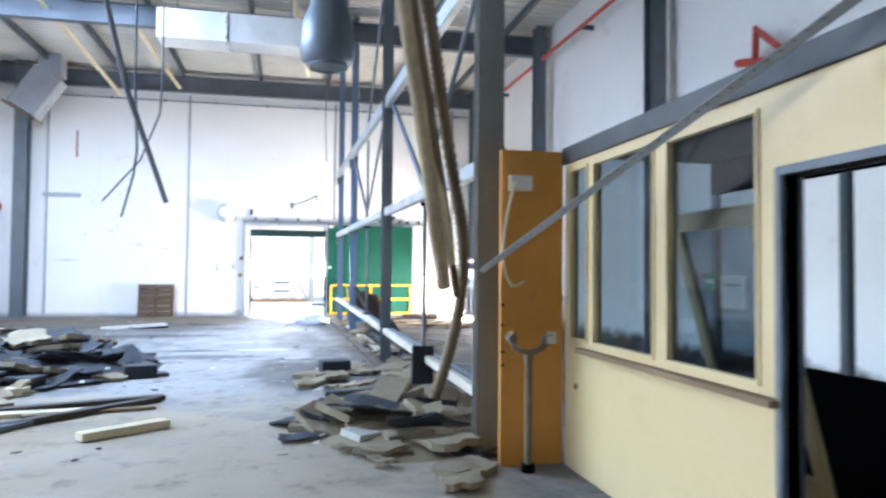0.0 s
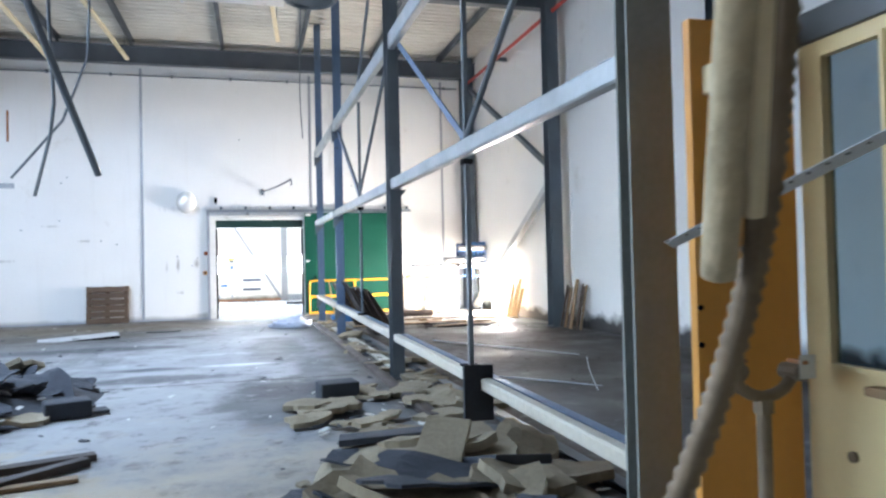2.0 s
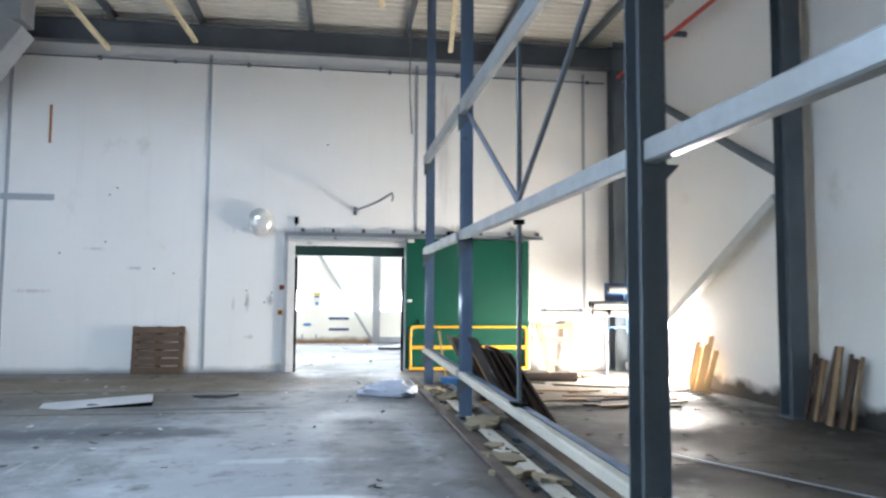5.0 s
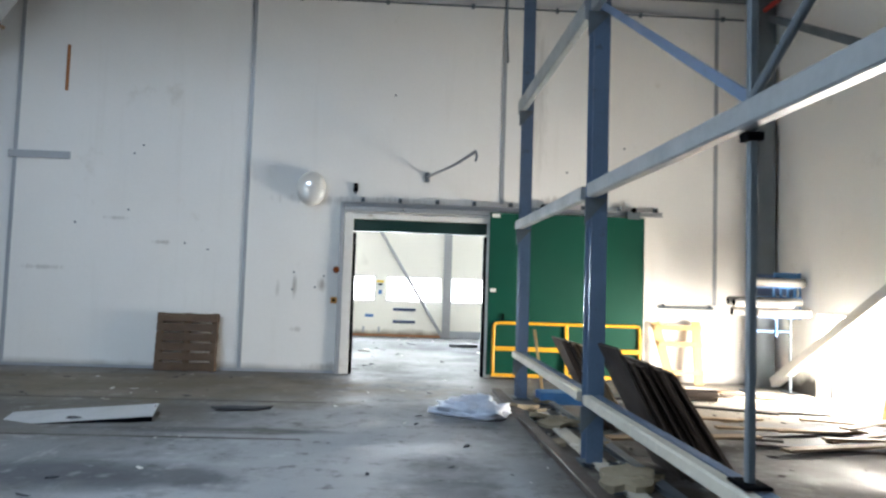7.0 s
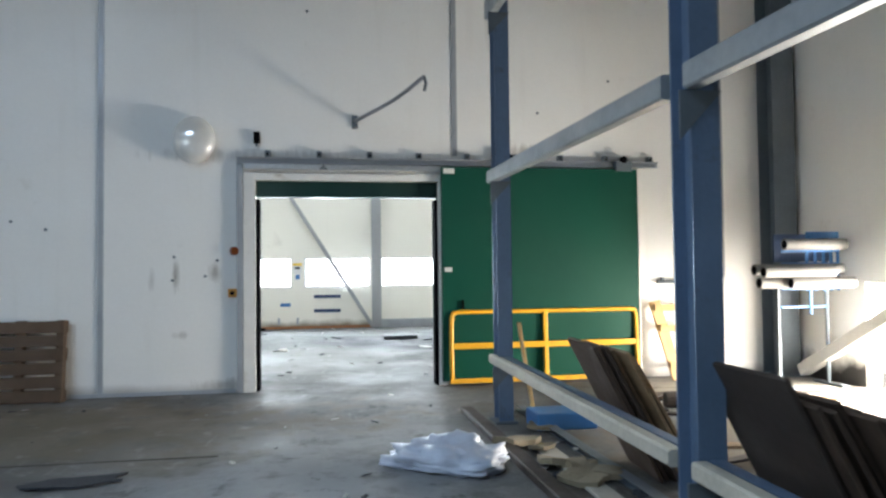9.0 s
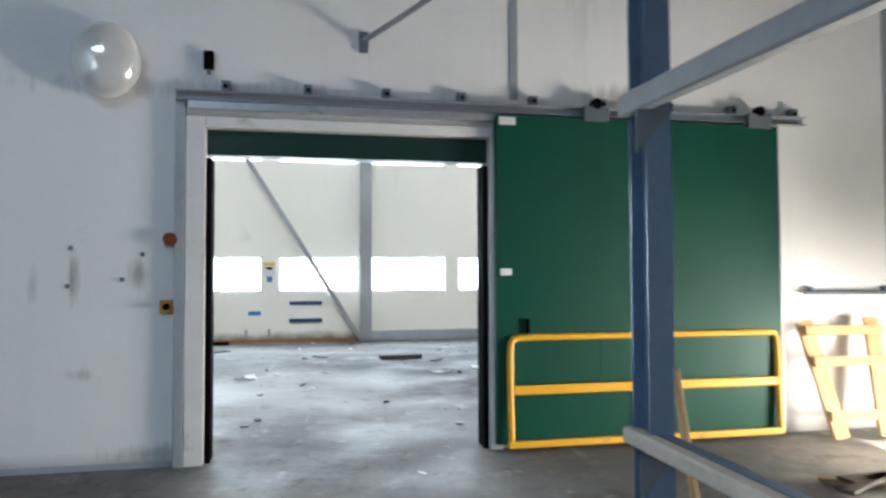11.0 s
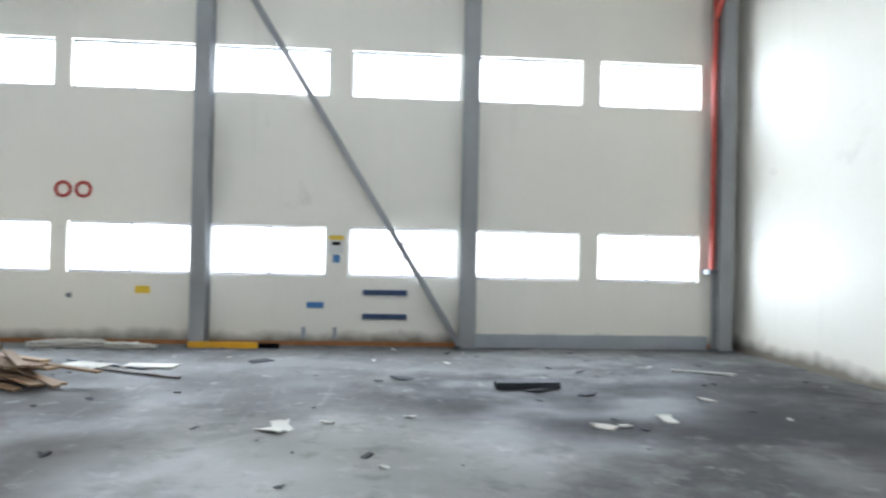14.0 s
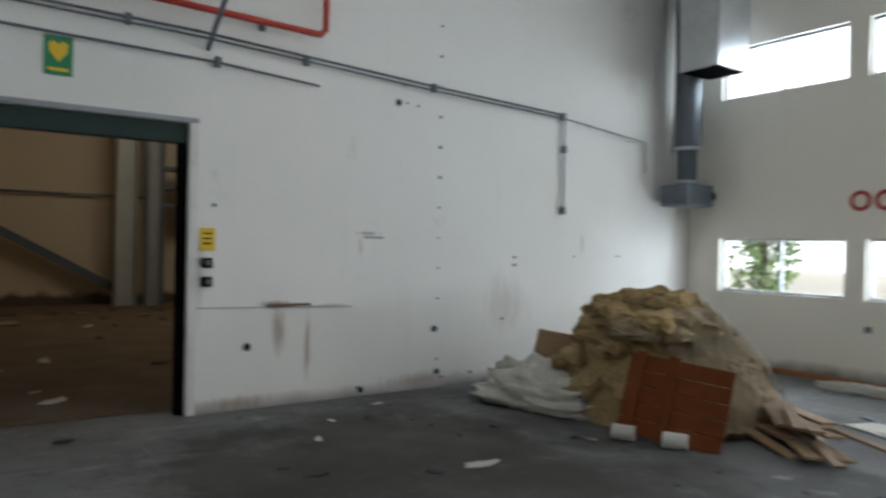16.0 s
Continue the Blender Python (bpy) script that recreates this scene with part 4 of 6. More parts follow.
for x in (-1.4, 0.9):
    part("hanger", sweep(bmesh.new(), prof_o(0.012, 6), (x, 0, 6.72), (x, 0, 7.6), (0, 1, 0)), M_STEEL_DARK, duct)
fan = thing("cowl_fan", "dusty round fan housing hung near the partition", "fan housing", pose(1.48, 9.4, 4.75))
bm = bmesh.new()
prof = [(0.30, 0.0), (0.42, 0.08), (0.45, 0.3), (0.40, 0.75), (0.30, 1.0), (0.28, 2.8)]
ring0 = None
for r, z in prof:
    ring = [bm.verts.new((r * math.cos(i * math.pi / 12), r * math.sin(i * math.pi / 12), z)) for i in range(24)]
    if ring0:
        for i in range(24):
            bm.faces.new((ring0[i], ring0[(i + 1) % 24], ring[(i + 1) % 24], ring[i])).smooth = True
    else:
        bm.faces.new(ring[::-1])
    ring0 = ring
part("housing", bm, M_STEEL_DARK, fan)
part("lip", tube([(0.31 * math.cos(i * math.pi / 8), 0.31 * math.sin(i * math.pi / 8), 0.0) for i in range(17)], 0.03, 6), M_STEEL_DARK, fan)
hd = thing("hanging_duct", "bent sheet-metal duct end with a rusty flange by the column", "duct", pose(-6.5, 20.1, 0))
part("casing", sweep(bmesh.new(), prof_r(0.85, 0.62, 0.02), (-0.05, 0, 5.93), (0.62, 0.1, 7.05), (0, 1, 0)), M_TRIM, hd)
part("flange", sweep(bmesh.new(), prof_r(1.0, 0.76, 0.02), (-0.085, 0, 5.87), (-0.05, 0, 5.928), (0, 1, 0)), M_PIPE, hd, "rusty flange")
part("riser", boxed(0.35, 0.95, -0.2, 0.4, 7.0, 7.6), M_TRIM, hd)


def hanging(name, label, pts, r, mat, cat="conduit", **k):
    t = thing(name, label, cat, pose(*pts[0]))
    o = Vector(pts[0])
    part("pipe", tube([Vector(p) - o for p in pts], r, **k), mat, t)
    return t


hanging("hanging_conduit", "thick dark conduit hanging loose from the roof", [(-1.45, 7.0, 7.55), (-1.42, 7.05, 5.2), (-1.13, 7.4, 3.75), (-0.8, 8.5, 2.4)], 0.036, M_STEEL_DARK, n=10, smooth=False)
hanging("hanging_cable", "thin bent cable hanging from the roof", [(-1.2, 8.2, 7.55), (-1.2, 8.3, 4.0), (-1.16, 8.3, 3.1), (-1.2, 8.3, 2.75), (-1.35, 8.33, 2.16)], 0.018, M_STEEL_DARK, smooth=False)
hanging("hanging_cable", "thin bent cable hanging from the roof", [(-0.95, 8.9, 7.55), (-0.95, 8.9, 4.2), (-0.98, 8.95, 3.75), (-1.25, 9.0, 3.05), (-1.8, 9.16, 2.44)], 0.015, M_STEEL_DARK, smooth=False)
hanging("hanging_wire", "thin loose wire hanging against the wall", [(1.9, 17.2, 7.62), (1.85, 17.2, 5.5), (1.9, 17.25, 4.4)], 0.012, M_STEEL_DARK)
for x, y0, y1, z0, z1 in ((-2.4, 20.6, 15.5, 7.0, 7.42), (-4.0, 20.2, 12.8, 6.6, 7.4), (3.0, 20.2, 15.6, 6.95, 7.42), (1.4, 18.0, 12.8, 6.9, 7.42)):
    t = thing("roof_batten", "pale timber batten fixed askew under the roof", "batten", pose(0, 0, 0))
    part("batten", sweep(bmesh.new(), prof_r(0.10, 0.07, 0.006), (x, y0, z0), (x - 0.5, y1, z1)), M_CREAMWOOD, t)
    for k in (0.05, 0.95):
        px, py, pz = x - 0.5 * k, y0 + (y1 - y0) * k, z0 + (z1 - z0) * k
        part("hanger", sweep(bmesh.new(), prof_o(0.008, 6), (px, py, pz), (px, py, 7.62), (0, 1, 0)), M_STEEL_DARK, t)
rp = thing("sprinkler_pipe", "red sprinkler pipe along the top of the wall", "pipe", pose(0, 0, 0))
part("pipe", sweep(bmesh.new(), prof_o(0.045, 10), (7.0, 20.7, 6.75), (7.0, 2.0, 6.75)), M_RED, rp)
for y in (18, 15, 12, 9, 6, 3):
    part("clip", boxed(6.98, RIGHT, y - 0.03, y + 0.03, 6.70, 6.80), M_STEEL_DARK, rp)
rp = thing("sprinkler_pipe", "short red pipe bracket on the white wall", "pipe", pose(0, 0, 0))
part("pipe", tube([(7.22, 6.9, 4.5), (7.22, 6.3, 4.36), (7.22, 5.6, 4.2)], 0.06, 8), M_RED, rp)
part("arm", tube([(7.22, 6.5, 4.42), (7.0, 6.2, 4.75), (7.22, 5.8, 4.28)], 0.05, 8, smooth=False), M_RED, rp)

for x, z in ((-4.0, 3.9), (-4.15, 3.75), (-4.2, 2.75), (-3.2, 2.2), (-2.8, 2.1), (-1.28, 1.75), (-1.3, 1.45), (3.55, 3.72), (4.6, 4.2), (0.4, 5.0), (-5.1, 2.5), (-0.9, 1.5), (-0.75, 1.7)):
    t = thing("wall_plug", "small dark plug hole in the white wall", "plug", pose(x, FAR, z))
    part("head", sweep(bmesh.new(), prof_o(0.019, 8), (0, -0.012, 0), (0, 0, 0)), M_STEEL_DARK, t)
t = thing("wall_box", "small black terminal box on the white wall", "box", pose(-0.25, FAR, 3.28))
part("body", boxed(-0.04, 0.04, -0.06, 0, -0.06, 0.09, bevel=0.008), M_BLACK, t)
part("gland", sweep(bmesh.new(), prof_o(0.018, 8), (0, -0.03, -0.10), (0, -0.03, -0.06), (0, 1, 0)), M_STEEL_DARK, t)
for x0, x1, y0, y1 in ((-7.9, -0.27, 15.62, 15.65), (-7.9, -0.27, 17.88, 17.91), (-7.9, 2.0, 9.6, 9.62), (2.93, 7.2, 12.0, 12.02)):
    structure(part("floor_joint", boxed(x0, x1, y0, y1, 0.0005, 0.003, bevel=0), M_WOODDARK), "dark dirt-filled joint in the concrete floor", "floor joint")
t = thing("sheet_metal", "pale buckled sheet lying on the floor, the shade beneath it a black strip", "sheet", pose(-2.75, 16.5, 0.03, 4, -3, 12))
part("sheet", boxed(-0.75, 0.75, -0.3, 0.3, 0, 0.012, bevel=0.003), M_GALV, t)
# Black strip along the near side stands in for shade under the sheet.
part("edge", boxed(-0.75, 0.75, -0.32, -0.301, -0.04, 0.012, bevel=0.003), M_BLACK, t)

# Lining added around the assumed hatch.
fr2 = thing("assumed_hatch_frame", "low white-lined frame around the assumed hatch", "door frame", pose(RIGHT, 0, 0))
part("jamb", boxed(-0.012, 0.26, 17.68, 17.718, 0, 1.36), M_WHITE, fr2)
part("jamb", boxed(-0.012, 0.26, 19.552, 19.59, 0, 1.36), M_WHITE, fr2)
part("head", boxed(-0.012, 0.26, 17.72, 19.55, 1.322, 1.36), M_WHITE, fr2)

# ---- windows and the outside ----
n_win = 0
for row, (z0, z1) in (("lower", LOW), ("upper", HIGH)):
    for a, b in WX:
        n_win += 1
        w = thing("window_%d" % n_win, "wide two-pane window with slim white bars", "window", pose(a, STORE, z0))
        w["kind"] = "structure"
        W, Hh = b - a, z1 - z0
        for x0, x1, zz0, zz1 in ((0, W, 0, 0.035), (0, W, Hh - 0.035, Hh), (0, 0.035, 0.036, Hh - 0.036), (W - 0.035, W, 0.036, Hh - 0.036), (W / 2 - 0.02, W / 2 + 0.02, 0.036, Hh - 0.036)):
            part("window_frame", boxed(x0, x1, 0.08, 0.14, zz0, zz1, bevel=0.004), M_TRIM, w)
        for x0, x1 in ((0.036, W / 2 - 0.021), (W / 2 + 0.021, W - 0.036)):
            p = part("pane", pane_bm("y", 0.108, x0, x1, 0.036, Hh - 0.036), M_GLASS, w)
            p.visible_shadow = False

bm = bmesh.new()
box(bm, -400, 400, -400, 400, -0.9, -0.35)
structure(part("ground", bm, M_GROUND), "dull dry ground outside the building", "ground")
m = bpy.data.materials.new("hazy_sky_glow")
m.use_nodes = True
m.node_tree.nodes.clear()
o_ = m.node_tree.nodes.new("ShaderNodeOutputMaterial")
e_ = m.node_tree.nodes.new("ShaderNodeEmission")
e_.inputs["Color"].default_value, e_.inputs["Strength"].default_value = (0.97, 0.99, 1.0, 1), 1.6
m.node_tree.links.new(e_.outputs[0], o_.inputs["Surface"])
bm = bmesh.new()
vs = [bm.verts.new(p) for p in ((-160, 100, -2), (160, 100, -2), (160, 100, 90), (-160, 100, 90))]
bm.faces.new(vs)
structure(part("backdrop", bm, m), "bright hazy sky beyond the windows", "backdrop")


def tree(x, y, h, seed):
    rnd = random.Random(seed)
    t = thing("tree", "leafy green tree outside the building", "tree", pose(x, y, -0.35))
    bm = bmesh.new()
    sweep(bm, prof_o(0.14, 8), (0, 0, 0), (0.1, 0, h * 0.5), (0, 1, 0))
    for i in range(6):
        a = rnd.uniform(0, 6.28)
        sweep(bm, prof_o(0.05, 6), (0.08, 0, h * (0.3 + 0.04 * i)), (math.cos(a) * 1.2, math.sin(a) * 1.2, h * (0.5 + 0.06 * i)), (0, 1, 0))
    part("trunk", bm, M_WOODDARK, t)
    verts, faces = [], []
    for i in range(1500):
        a, r = rnd.uniform(0, 6.28), rnd.random() ** 0.5
        z = rnd.uniform(0.12, 1.0)
        rad = 1.9 * math.sin(math.pi * min(1, z * 0.9 + 0.1)) * (0.7 + 0.3 * math.sin(3 * a + seed))
        c = Vector((math.cos(a) * r * rad, math.sin(a) * r * rad, h * z))
        u = Vector((rnd.gauss(0, 1), rnd.gauss(0, 1), rnd.gauss(0, 1))).normalized() * 0.14
        v = u.cross(Vector((rnd.gauss(0, 1), rnd.gauss(0, 1), rnd.gauss(0, 1)))).normalized() * 0.07
        k = len(verts)
        verts += [c - u, c + v, c + u, c - v]
        faces.append((k, k + 1, k + 2, k + 3))
    me = bpy.data.meshes.new("crown")
    me.from_pydata(verts, [], faces)
    me.materials.append(M_LEAF)
    cr = new("crown", me)
    cr.parent = t


tree(-13.4, 44.0, 5.2, 3)

# ---- store: fittings on the window wall ----
def plate(name, label, cat, x0, x1, z0, z1, mat, y=STORE, d=0.02):
    t = thing(name, label, cat, pose((x0 + x1) / 2, y, (z0 + z1) / 2))
    part("panel", boxed(-(x1 - x0) / 2, (x1 - x0) / 2, -d, 0, -(z1 - z0) / 2, (z1 - z0) / 2, bevel=0.004), mat, t)
    return t


for z in (0.83, 0.44):
    t = plate("wall_buffer", "dark navy plastic strip on the cream wall", "buffer strip", 0.30, 1.02, z, z + 0.085, M_DKBLUE, d=0.04)
plate("blue_box", "small blue plate on the cream wall", "plate", -0.60, -0.33, 0.61, 0.70, M_BLUE)
s_ = plate("notice_sign", "yellow and white notice sign with a blue tag", "sign", -0.27, -0.02, 1.50, 1.80, M_WHITE)
part("band", boxed(-0.12, 0.12, -0.024, -0.021, 0.07, 0.14, bevel=0), M_SIGNYELLOW, s_)
part("mark", boxed(-0.07, 0.07, -0.024, -0.021, -0.02, 0.04, bevel=0), M_BLACK, s_)
part("tag", boxed(-0.05, 0.06, -0.022, -0.002, -0.30, -0.17, bevel=0), M_BLUE, s_)
plate("yellow_label", "small yellow label on the cream wall", "label", -3.3, -3.07, 0.80, 0.92, M_SIGNYELLOW, d=0.006)
for x in (-0.64, -0.14):
    t = plate("pipe_stub", "short dark pipe stub with a cap low on the wall", "pipe", x - 0.03, x + 0.03, 0.12, 0.30, M_TRIM, d=0.05)
for x in (-4.44, -4.13):
    ring = thing("red_ring_sign", "red ring painted as a sign on the cream wall", "sign", pose(x, STORE - 0.004, 2.43, 90, 0, 0))
    part("ring", tube([(0.11 * math.cos(i * math.pi / 8), 0.11 * math.sin(i * math.pi / 8), 0) for i in range(17)], 0.028, 6), M_RED, ring)
plate("wall_bolt", "small dark bolt plate on the cream wall", "bolt", -4.35, -4.27, 0.72, 0.79, M_STEEL_DARK)
t = thing("hydrant_pipe", "red pipe running up beside the corner column", "pipe", pose(6.1, 31.2, 0))
part("pipe", sweep(bmesh.new(), prof_o(0.045, 10), (0, 0, 1.3), (0, 0, 7.2), (0, 1, 0)), M_RED, t)
part("top_bend", tube([(0, 0, 5.55), (-0.1, -0.5, 5.75), (-0.05, -1.0, 5.8)], 0.045, 8), M_RED, t)
part("clip", boxed(-0.08, 0.08, -0.05, 0.16, 1.28, 1.36), M_STEEL_DARK, t)
structure(part("baseboard", boxed(SL, SR, STORE - 0.03, STORE, 0, 0.07, bevel=0.005), M_RUSTRED), "rusty brown foot strip of the wall", "baseboard")
structure(part("baseboard", boxed(2.14, 6.1, STORE - 0.06, STORE - 0.031, 0, 0.22, bevel=0.005), M_TRIM), "grimy grey kick plate of the wall", "baseboard")
yb = thing("yellow_beam", "yellow painted steel bar lying by the wall", "bar", pose(-2.35, 30.95, 0))
part("bar", boxed(0, 1.05, 0, 0.09, 0, 0.09), M_YELLOW, yb)
part("end", boxed(1.06, 1.38, 0.01, 0.08, 0, 0.07), M_BLACK, yb)


# ---- store: the left wall ----
def on_left(name, label, cat, y0, y1, z0, z1, mat, d=0.015):
    t = thing(name, label, cat, pose(SL, (y0 + y1) / 2, (z0 + z1) / 2))
    part("panel", boxed(0, d, -(y1 - y0) / 2, (y1 - y0) / 2, -(z1 - z0) / 2, (z1 - z0) / 2, bevel=0.003), mat, t)
    return t


fr = thing("door_frame", "white lining with a dark green raised door edge in the doorway", "door frame", pose(SL - 0.22, 0, 0))
part("jamb", boxed(-0.02, 0.235, 23.54, 23.625, 0, 2.898), M_WHITE, fr)
part("seal", boxed(0.03, 0.16, 23.46, 23.538, 0, 2.70), M_BLACK, fr, "black rubber seal")
part("curtain_roll", boxed(0.03, 0.16, 21.42, 23.538, 2.70, 2.898), M_DKGREEN, fr, "dark raised door edge")
part("head", boxed(-0.02, 0.232, 21.42, 23.625, 2.902, 2.95), M_TRIM, fr)
g = on_left("exit_sign", "green first-aid sign with a yellow heart mark", "sign", 22.27, 22.50, 3.19, 3.54, M_SIGNGREEN)
bm = bmesh.new()
vs = [bm.verts.new((0.018, y, z)) for y, z in ((-0.08, 0.10), (-0.04, 0.13), (0, 0.10), (0.04, 0.13), (0.08, 0.10), (0.07, 0.03), (0, -0.06), (-0.07, 0.03))]
bm.faces.new(vs)
part("heart", bm, M_SIGNYELLOW, g)
part("text_bar", boxed(0.016, 0.018, -0.08, 0.08, -0.14, -0.11, bevel=0), M_SIGNYELLOW, g)
y_ = on_left("warning_sign", "yellow warning sign with dark lines beside the doorway", "sign", 23.65, 23.8, 1.64, 1.87, M_SIGNYELLOW)
for k, z in enumerate((0.05, 0.0, -0.05)):
    part("text_bar", boxed(0.016, 0.018, -0.045, 0.045, z, z + 0.015, bevel=0), M_BLACK, y_)
for z, nm in ((1.52, "door_button"), (1.33, "door_button")):
    t = thing(nm, "black push button box beside the doorway", "switch", pose(SL, 23.72, z))
    part("box", boxed(0, 0.06, -0.05, 0.05, -0.05, 0.05), M_BLACK, t)
    part("button", sweep(bmesh.new(), prof_o(0.03, 12), (0.06, 0, 0), (0.085, 0, 0)), M_STEEL_DARK, t)


def wire_run(name, label, pts, r, mat, cat="conduit", clips=()):
    t = thing(name, label, cat, pose(SL, 0, 0))
    part("pipe", tube(pts, r, 8, smooth=False), mat, t)
    for y, z in clips:
        part("clip", boxed(0, 0.07, y - 0.03, y + 0.03, z - 0.05, z + 0.05), M_STEEL_DARK, t)


wire_run("cable_run", "twin dark cables clipped along the white wall", [(0.05, 21.5, 3.84), (0.05, 23.64, 3.80), (0.05, 26.34, 3.66), (0.05, 28.57, 3.57)], 0.014, M_STEEL_DARK,
         clips=((22.95, 3.80), (24.74, 3.70), (26.39, 3.64), (28.54, 3.55)))
wire_run("cable_run", "twin dark cables clipped along the white wall", [(0.05, 21.5, 3.79), (0.05, 23.64, 3.75), (0.05, 26.34, 3.61), (0.05, 28.57, 3.52), (0.05, 30.24, 3.36), (0.05, 30.26, 2.9)], 0.011, M_STEEL_DARK)
wire_run("cable_run", "thin dark cable clipped along the white wall", [(0.04, 21.5, 3.58), (0.04, 23.74, 3.53), (0.04, 24.89, 3.45)], 0.013, M_STEEL_DARK, clips=((23.79, 3.53),))
wire_run("conduit_drop", "grey conduit dropping down the white wall", [(0.04, 28.57, 3.55), (0.04, 28.57, 2.25)], 0.016, M_TRIM, clips=((28.57, 3.1), (28.57, 2.25)))
wire_run("red_pipe", "red sprinkler pipe bent up the white wall", [(0.16, 21.5, 4.06), (0.16, 23.25, 4.01), (0.16, 24.84, 3.97), (0.16, 24.9, 4.03), (0.16, 24.9, 6.5)], 0.035, M_RED, "pipe", clips=((24.24, 3.98),))
brace((SL + 0.03, 23.69, 3.64), (SL + 1.0, 23.79, 4.6), 0.045, M_STEEL_DARK, "thin steel strut fixed to the white wall")
rnd = random.Random(4)
for y, z in [(26.52, 0.35 + 0.37 * i) for i in range(12)] + [(25.99, 3.62), (26.04, 3.42), (26.19, 3.4), (23.79, 2.1), (26.5, 0.72), (27.74, 1.6), (27.74, 1.5), (28.84, 1.62), (29.74, 1.63), (27.54, 0.8), (26.59, 0.12), (25.44, 0.1), (27.04, 0.15)]:
    t = thing("wall_bolt", "small dark bolt head in the white wall", "bolt", pose(SL, y, z))
    part("head", sweep(bmesh.new(), prof_o(0.010 + 0.010 * rnd.random(), 8), (0, 0, 0), (0.02, 0, 0)), M_STEEL_DARK, t)
for y, z in ((24.15, 0.65), (26.48, 0.72), (26.53, 0.19), (25.48, 0.07), (25.92, 3.41)):
    t = thing("pipe_hole", "dark capped pipe hole in the white wall", "hole", pose(SL, y, z))
    part("ring", sweep(bmesh.new(), prof_o(0.045, 14), (0, 0, 0), (0.008, 0, 0)), M_TRIM, t)
    part("cap", sweep(bmesh.new(), prof_o(0.030, 12), (0.008, 0, 0), (0.014, 0, 0)), M_BLACK, t)
sh = on_left("wall_ledge", "small rusty ledge remaining on the white wall", "ledge", 24.36, 24.83, 1.06, 1.085, M_PIPE, 0.06)
wire_run("wall_groove_trim", "thin grey joint strip along the white wall", [(0.004, 23.62, 1.065), (0.004, 25.34, 1.03)], 0.006, M_TRIM, "trim")
t = on_left("wall_bracket", "rusty scar of a removed bracket", "bracket", 25.49, 25.74, 1.80, 1.83, M_TRIM, 0.02)
# extractor pipe and duct in the corner
ex = thing("extractor_pipe", "blue-grey extractor pipe with a square foot in the corner", "duct", pose(-6.72, 30.85, 0))
part("pipe", sweep(bmesh.new(), prof_o(0.20, 20), (0, 0, 3.3), (0, 0, 7.6), (0, 1, 0)), M_STEEL_DARK, ex)
part("neck", sweep(bmesh.new(), prof_o(0.15, 20), (0, 0, 2.72), (0, 0, 3.28), (0, 1, 0)), M_STEEL_DARK, ex)
for z in (3.26, 2.76):
    part("collar", sweep(bmesh.new(), prof_o(0.23 if z > 3 else 0.18, 20), (0, 0, z), (0, 0, z + 0.04), (0, 1, 0)), M_GALV, ex)
part("foot", boxed(-0.26, 0.26, -0.3, 0.3, 2.40, 2.73, bevel=0.03), M_STEEL_DARK, ex)
part("spigot", sweep(bmesh.new(), prof_o(0.08, 12), (0.1, 0.3, 2.58), (0.1, 0.48, 2.58)), M_BLACK, ex)
dk = thing("box_duct", "grey sheet-metal box duct hanging beside the window", "duct", pose(-6.18, 30.68, 0))
bm = boxed(-0.33, 0.33, -0.36, 0.36, 4.33, 7.6, bevel=0.01)
part("casing", bm, M_GALV, dk)
part("mouth", boxed(-0.29, 0.29, -0.32, 0.32, 4.315, 4.329, bevel=0), M_BLACK, dk, "dark open mouth")
# seen through the doorway
steel_column(-19.6, 25.22, 0.5, 0.5, M_CREAMSTEEL, z1=TOP - 0.55, label="dusty steel column of the neighbouring hall")
t = thing("steel_pipe", "grey standing pipe in the neighbouring hall", "pipe", pose(-19.6, 25.88, 0))
part("pipe", sweep(bmesh.new(), prof_o(0.2, 12), (0, 0, 0), (0, 0, 7), (0, 1, 0)), M_TRIM, t)
brace((-20.1, 25.7, 0.1), (-20.1, 21.5, 2.45), 0.22, M_STEEL_DARK, "dark steel diagonal brace of the neighbouring hall")
rack = thing("steel_rack", "dark steel rack behind the column", "rack", pose(-19.5, 26.1, 0))
for y in (0, 1.2):
    part("upright", boxed(-0.05, 0.05, y - 0.05, y + 0.05, 0, 5.2), M_STEEL_DARK, rack)
for z in (2.6, 3.1, 3.6):
    part("shelf", boxed(-0.5, 0.05, 0.06, 1.14, z, z + 0.1), M_STEEL_DARK, rack)
structure(part("soil_layer", boxed(-20.4, SL - 0.35, 21.4, 29.9, 0, 0.02, bevel=0), M_SOIL), "brown soil covering the floor of the neighbouring hall", "ground")

t = thing("wall_pipe", "thin dark pipe along the beige wall of the neighbouring hall", "pipe", pose(-20.3, 21.4, 2.9))
part("pipe", sweep(bmesh.new(), prof_o(0.03, 8), (0, 0, 0), (0, 4.6, -0.02)), M_STEEL_DARK, t)
for y in (0.6, 2.4, 4.2):
    part("clip", boxed(-0.1, 0.03, y - 0.03, y + 0.03, -0.05, 0.04), M_STEEL_DARK, t)
t = thing("switch_box", "black switch box on the beige wall", "box", pose(-20.4, 27.0, 1.0))
part("box", boxed(0, 0.12, -0.12, 0.12, 0, 0.5), M_BLACK, t)

# ---- booth ----
BX = 2.96
booth = thing("site_booth", "cream panelled office booth with dark glazing and a door opening", "booth", pose(0, 0, 0))
BW = [(2.56, 2.87, 0.95, 2.22), (1.64, 2.47, 0.95, 2.22), (0.71, 1.51, 0.95, 2.20)]
BD = (-0.50, 0.54, 0, 1.87)
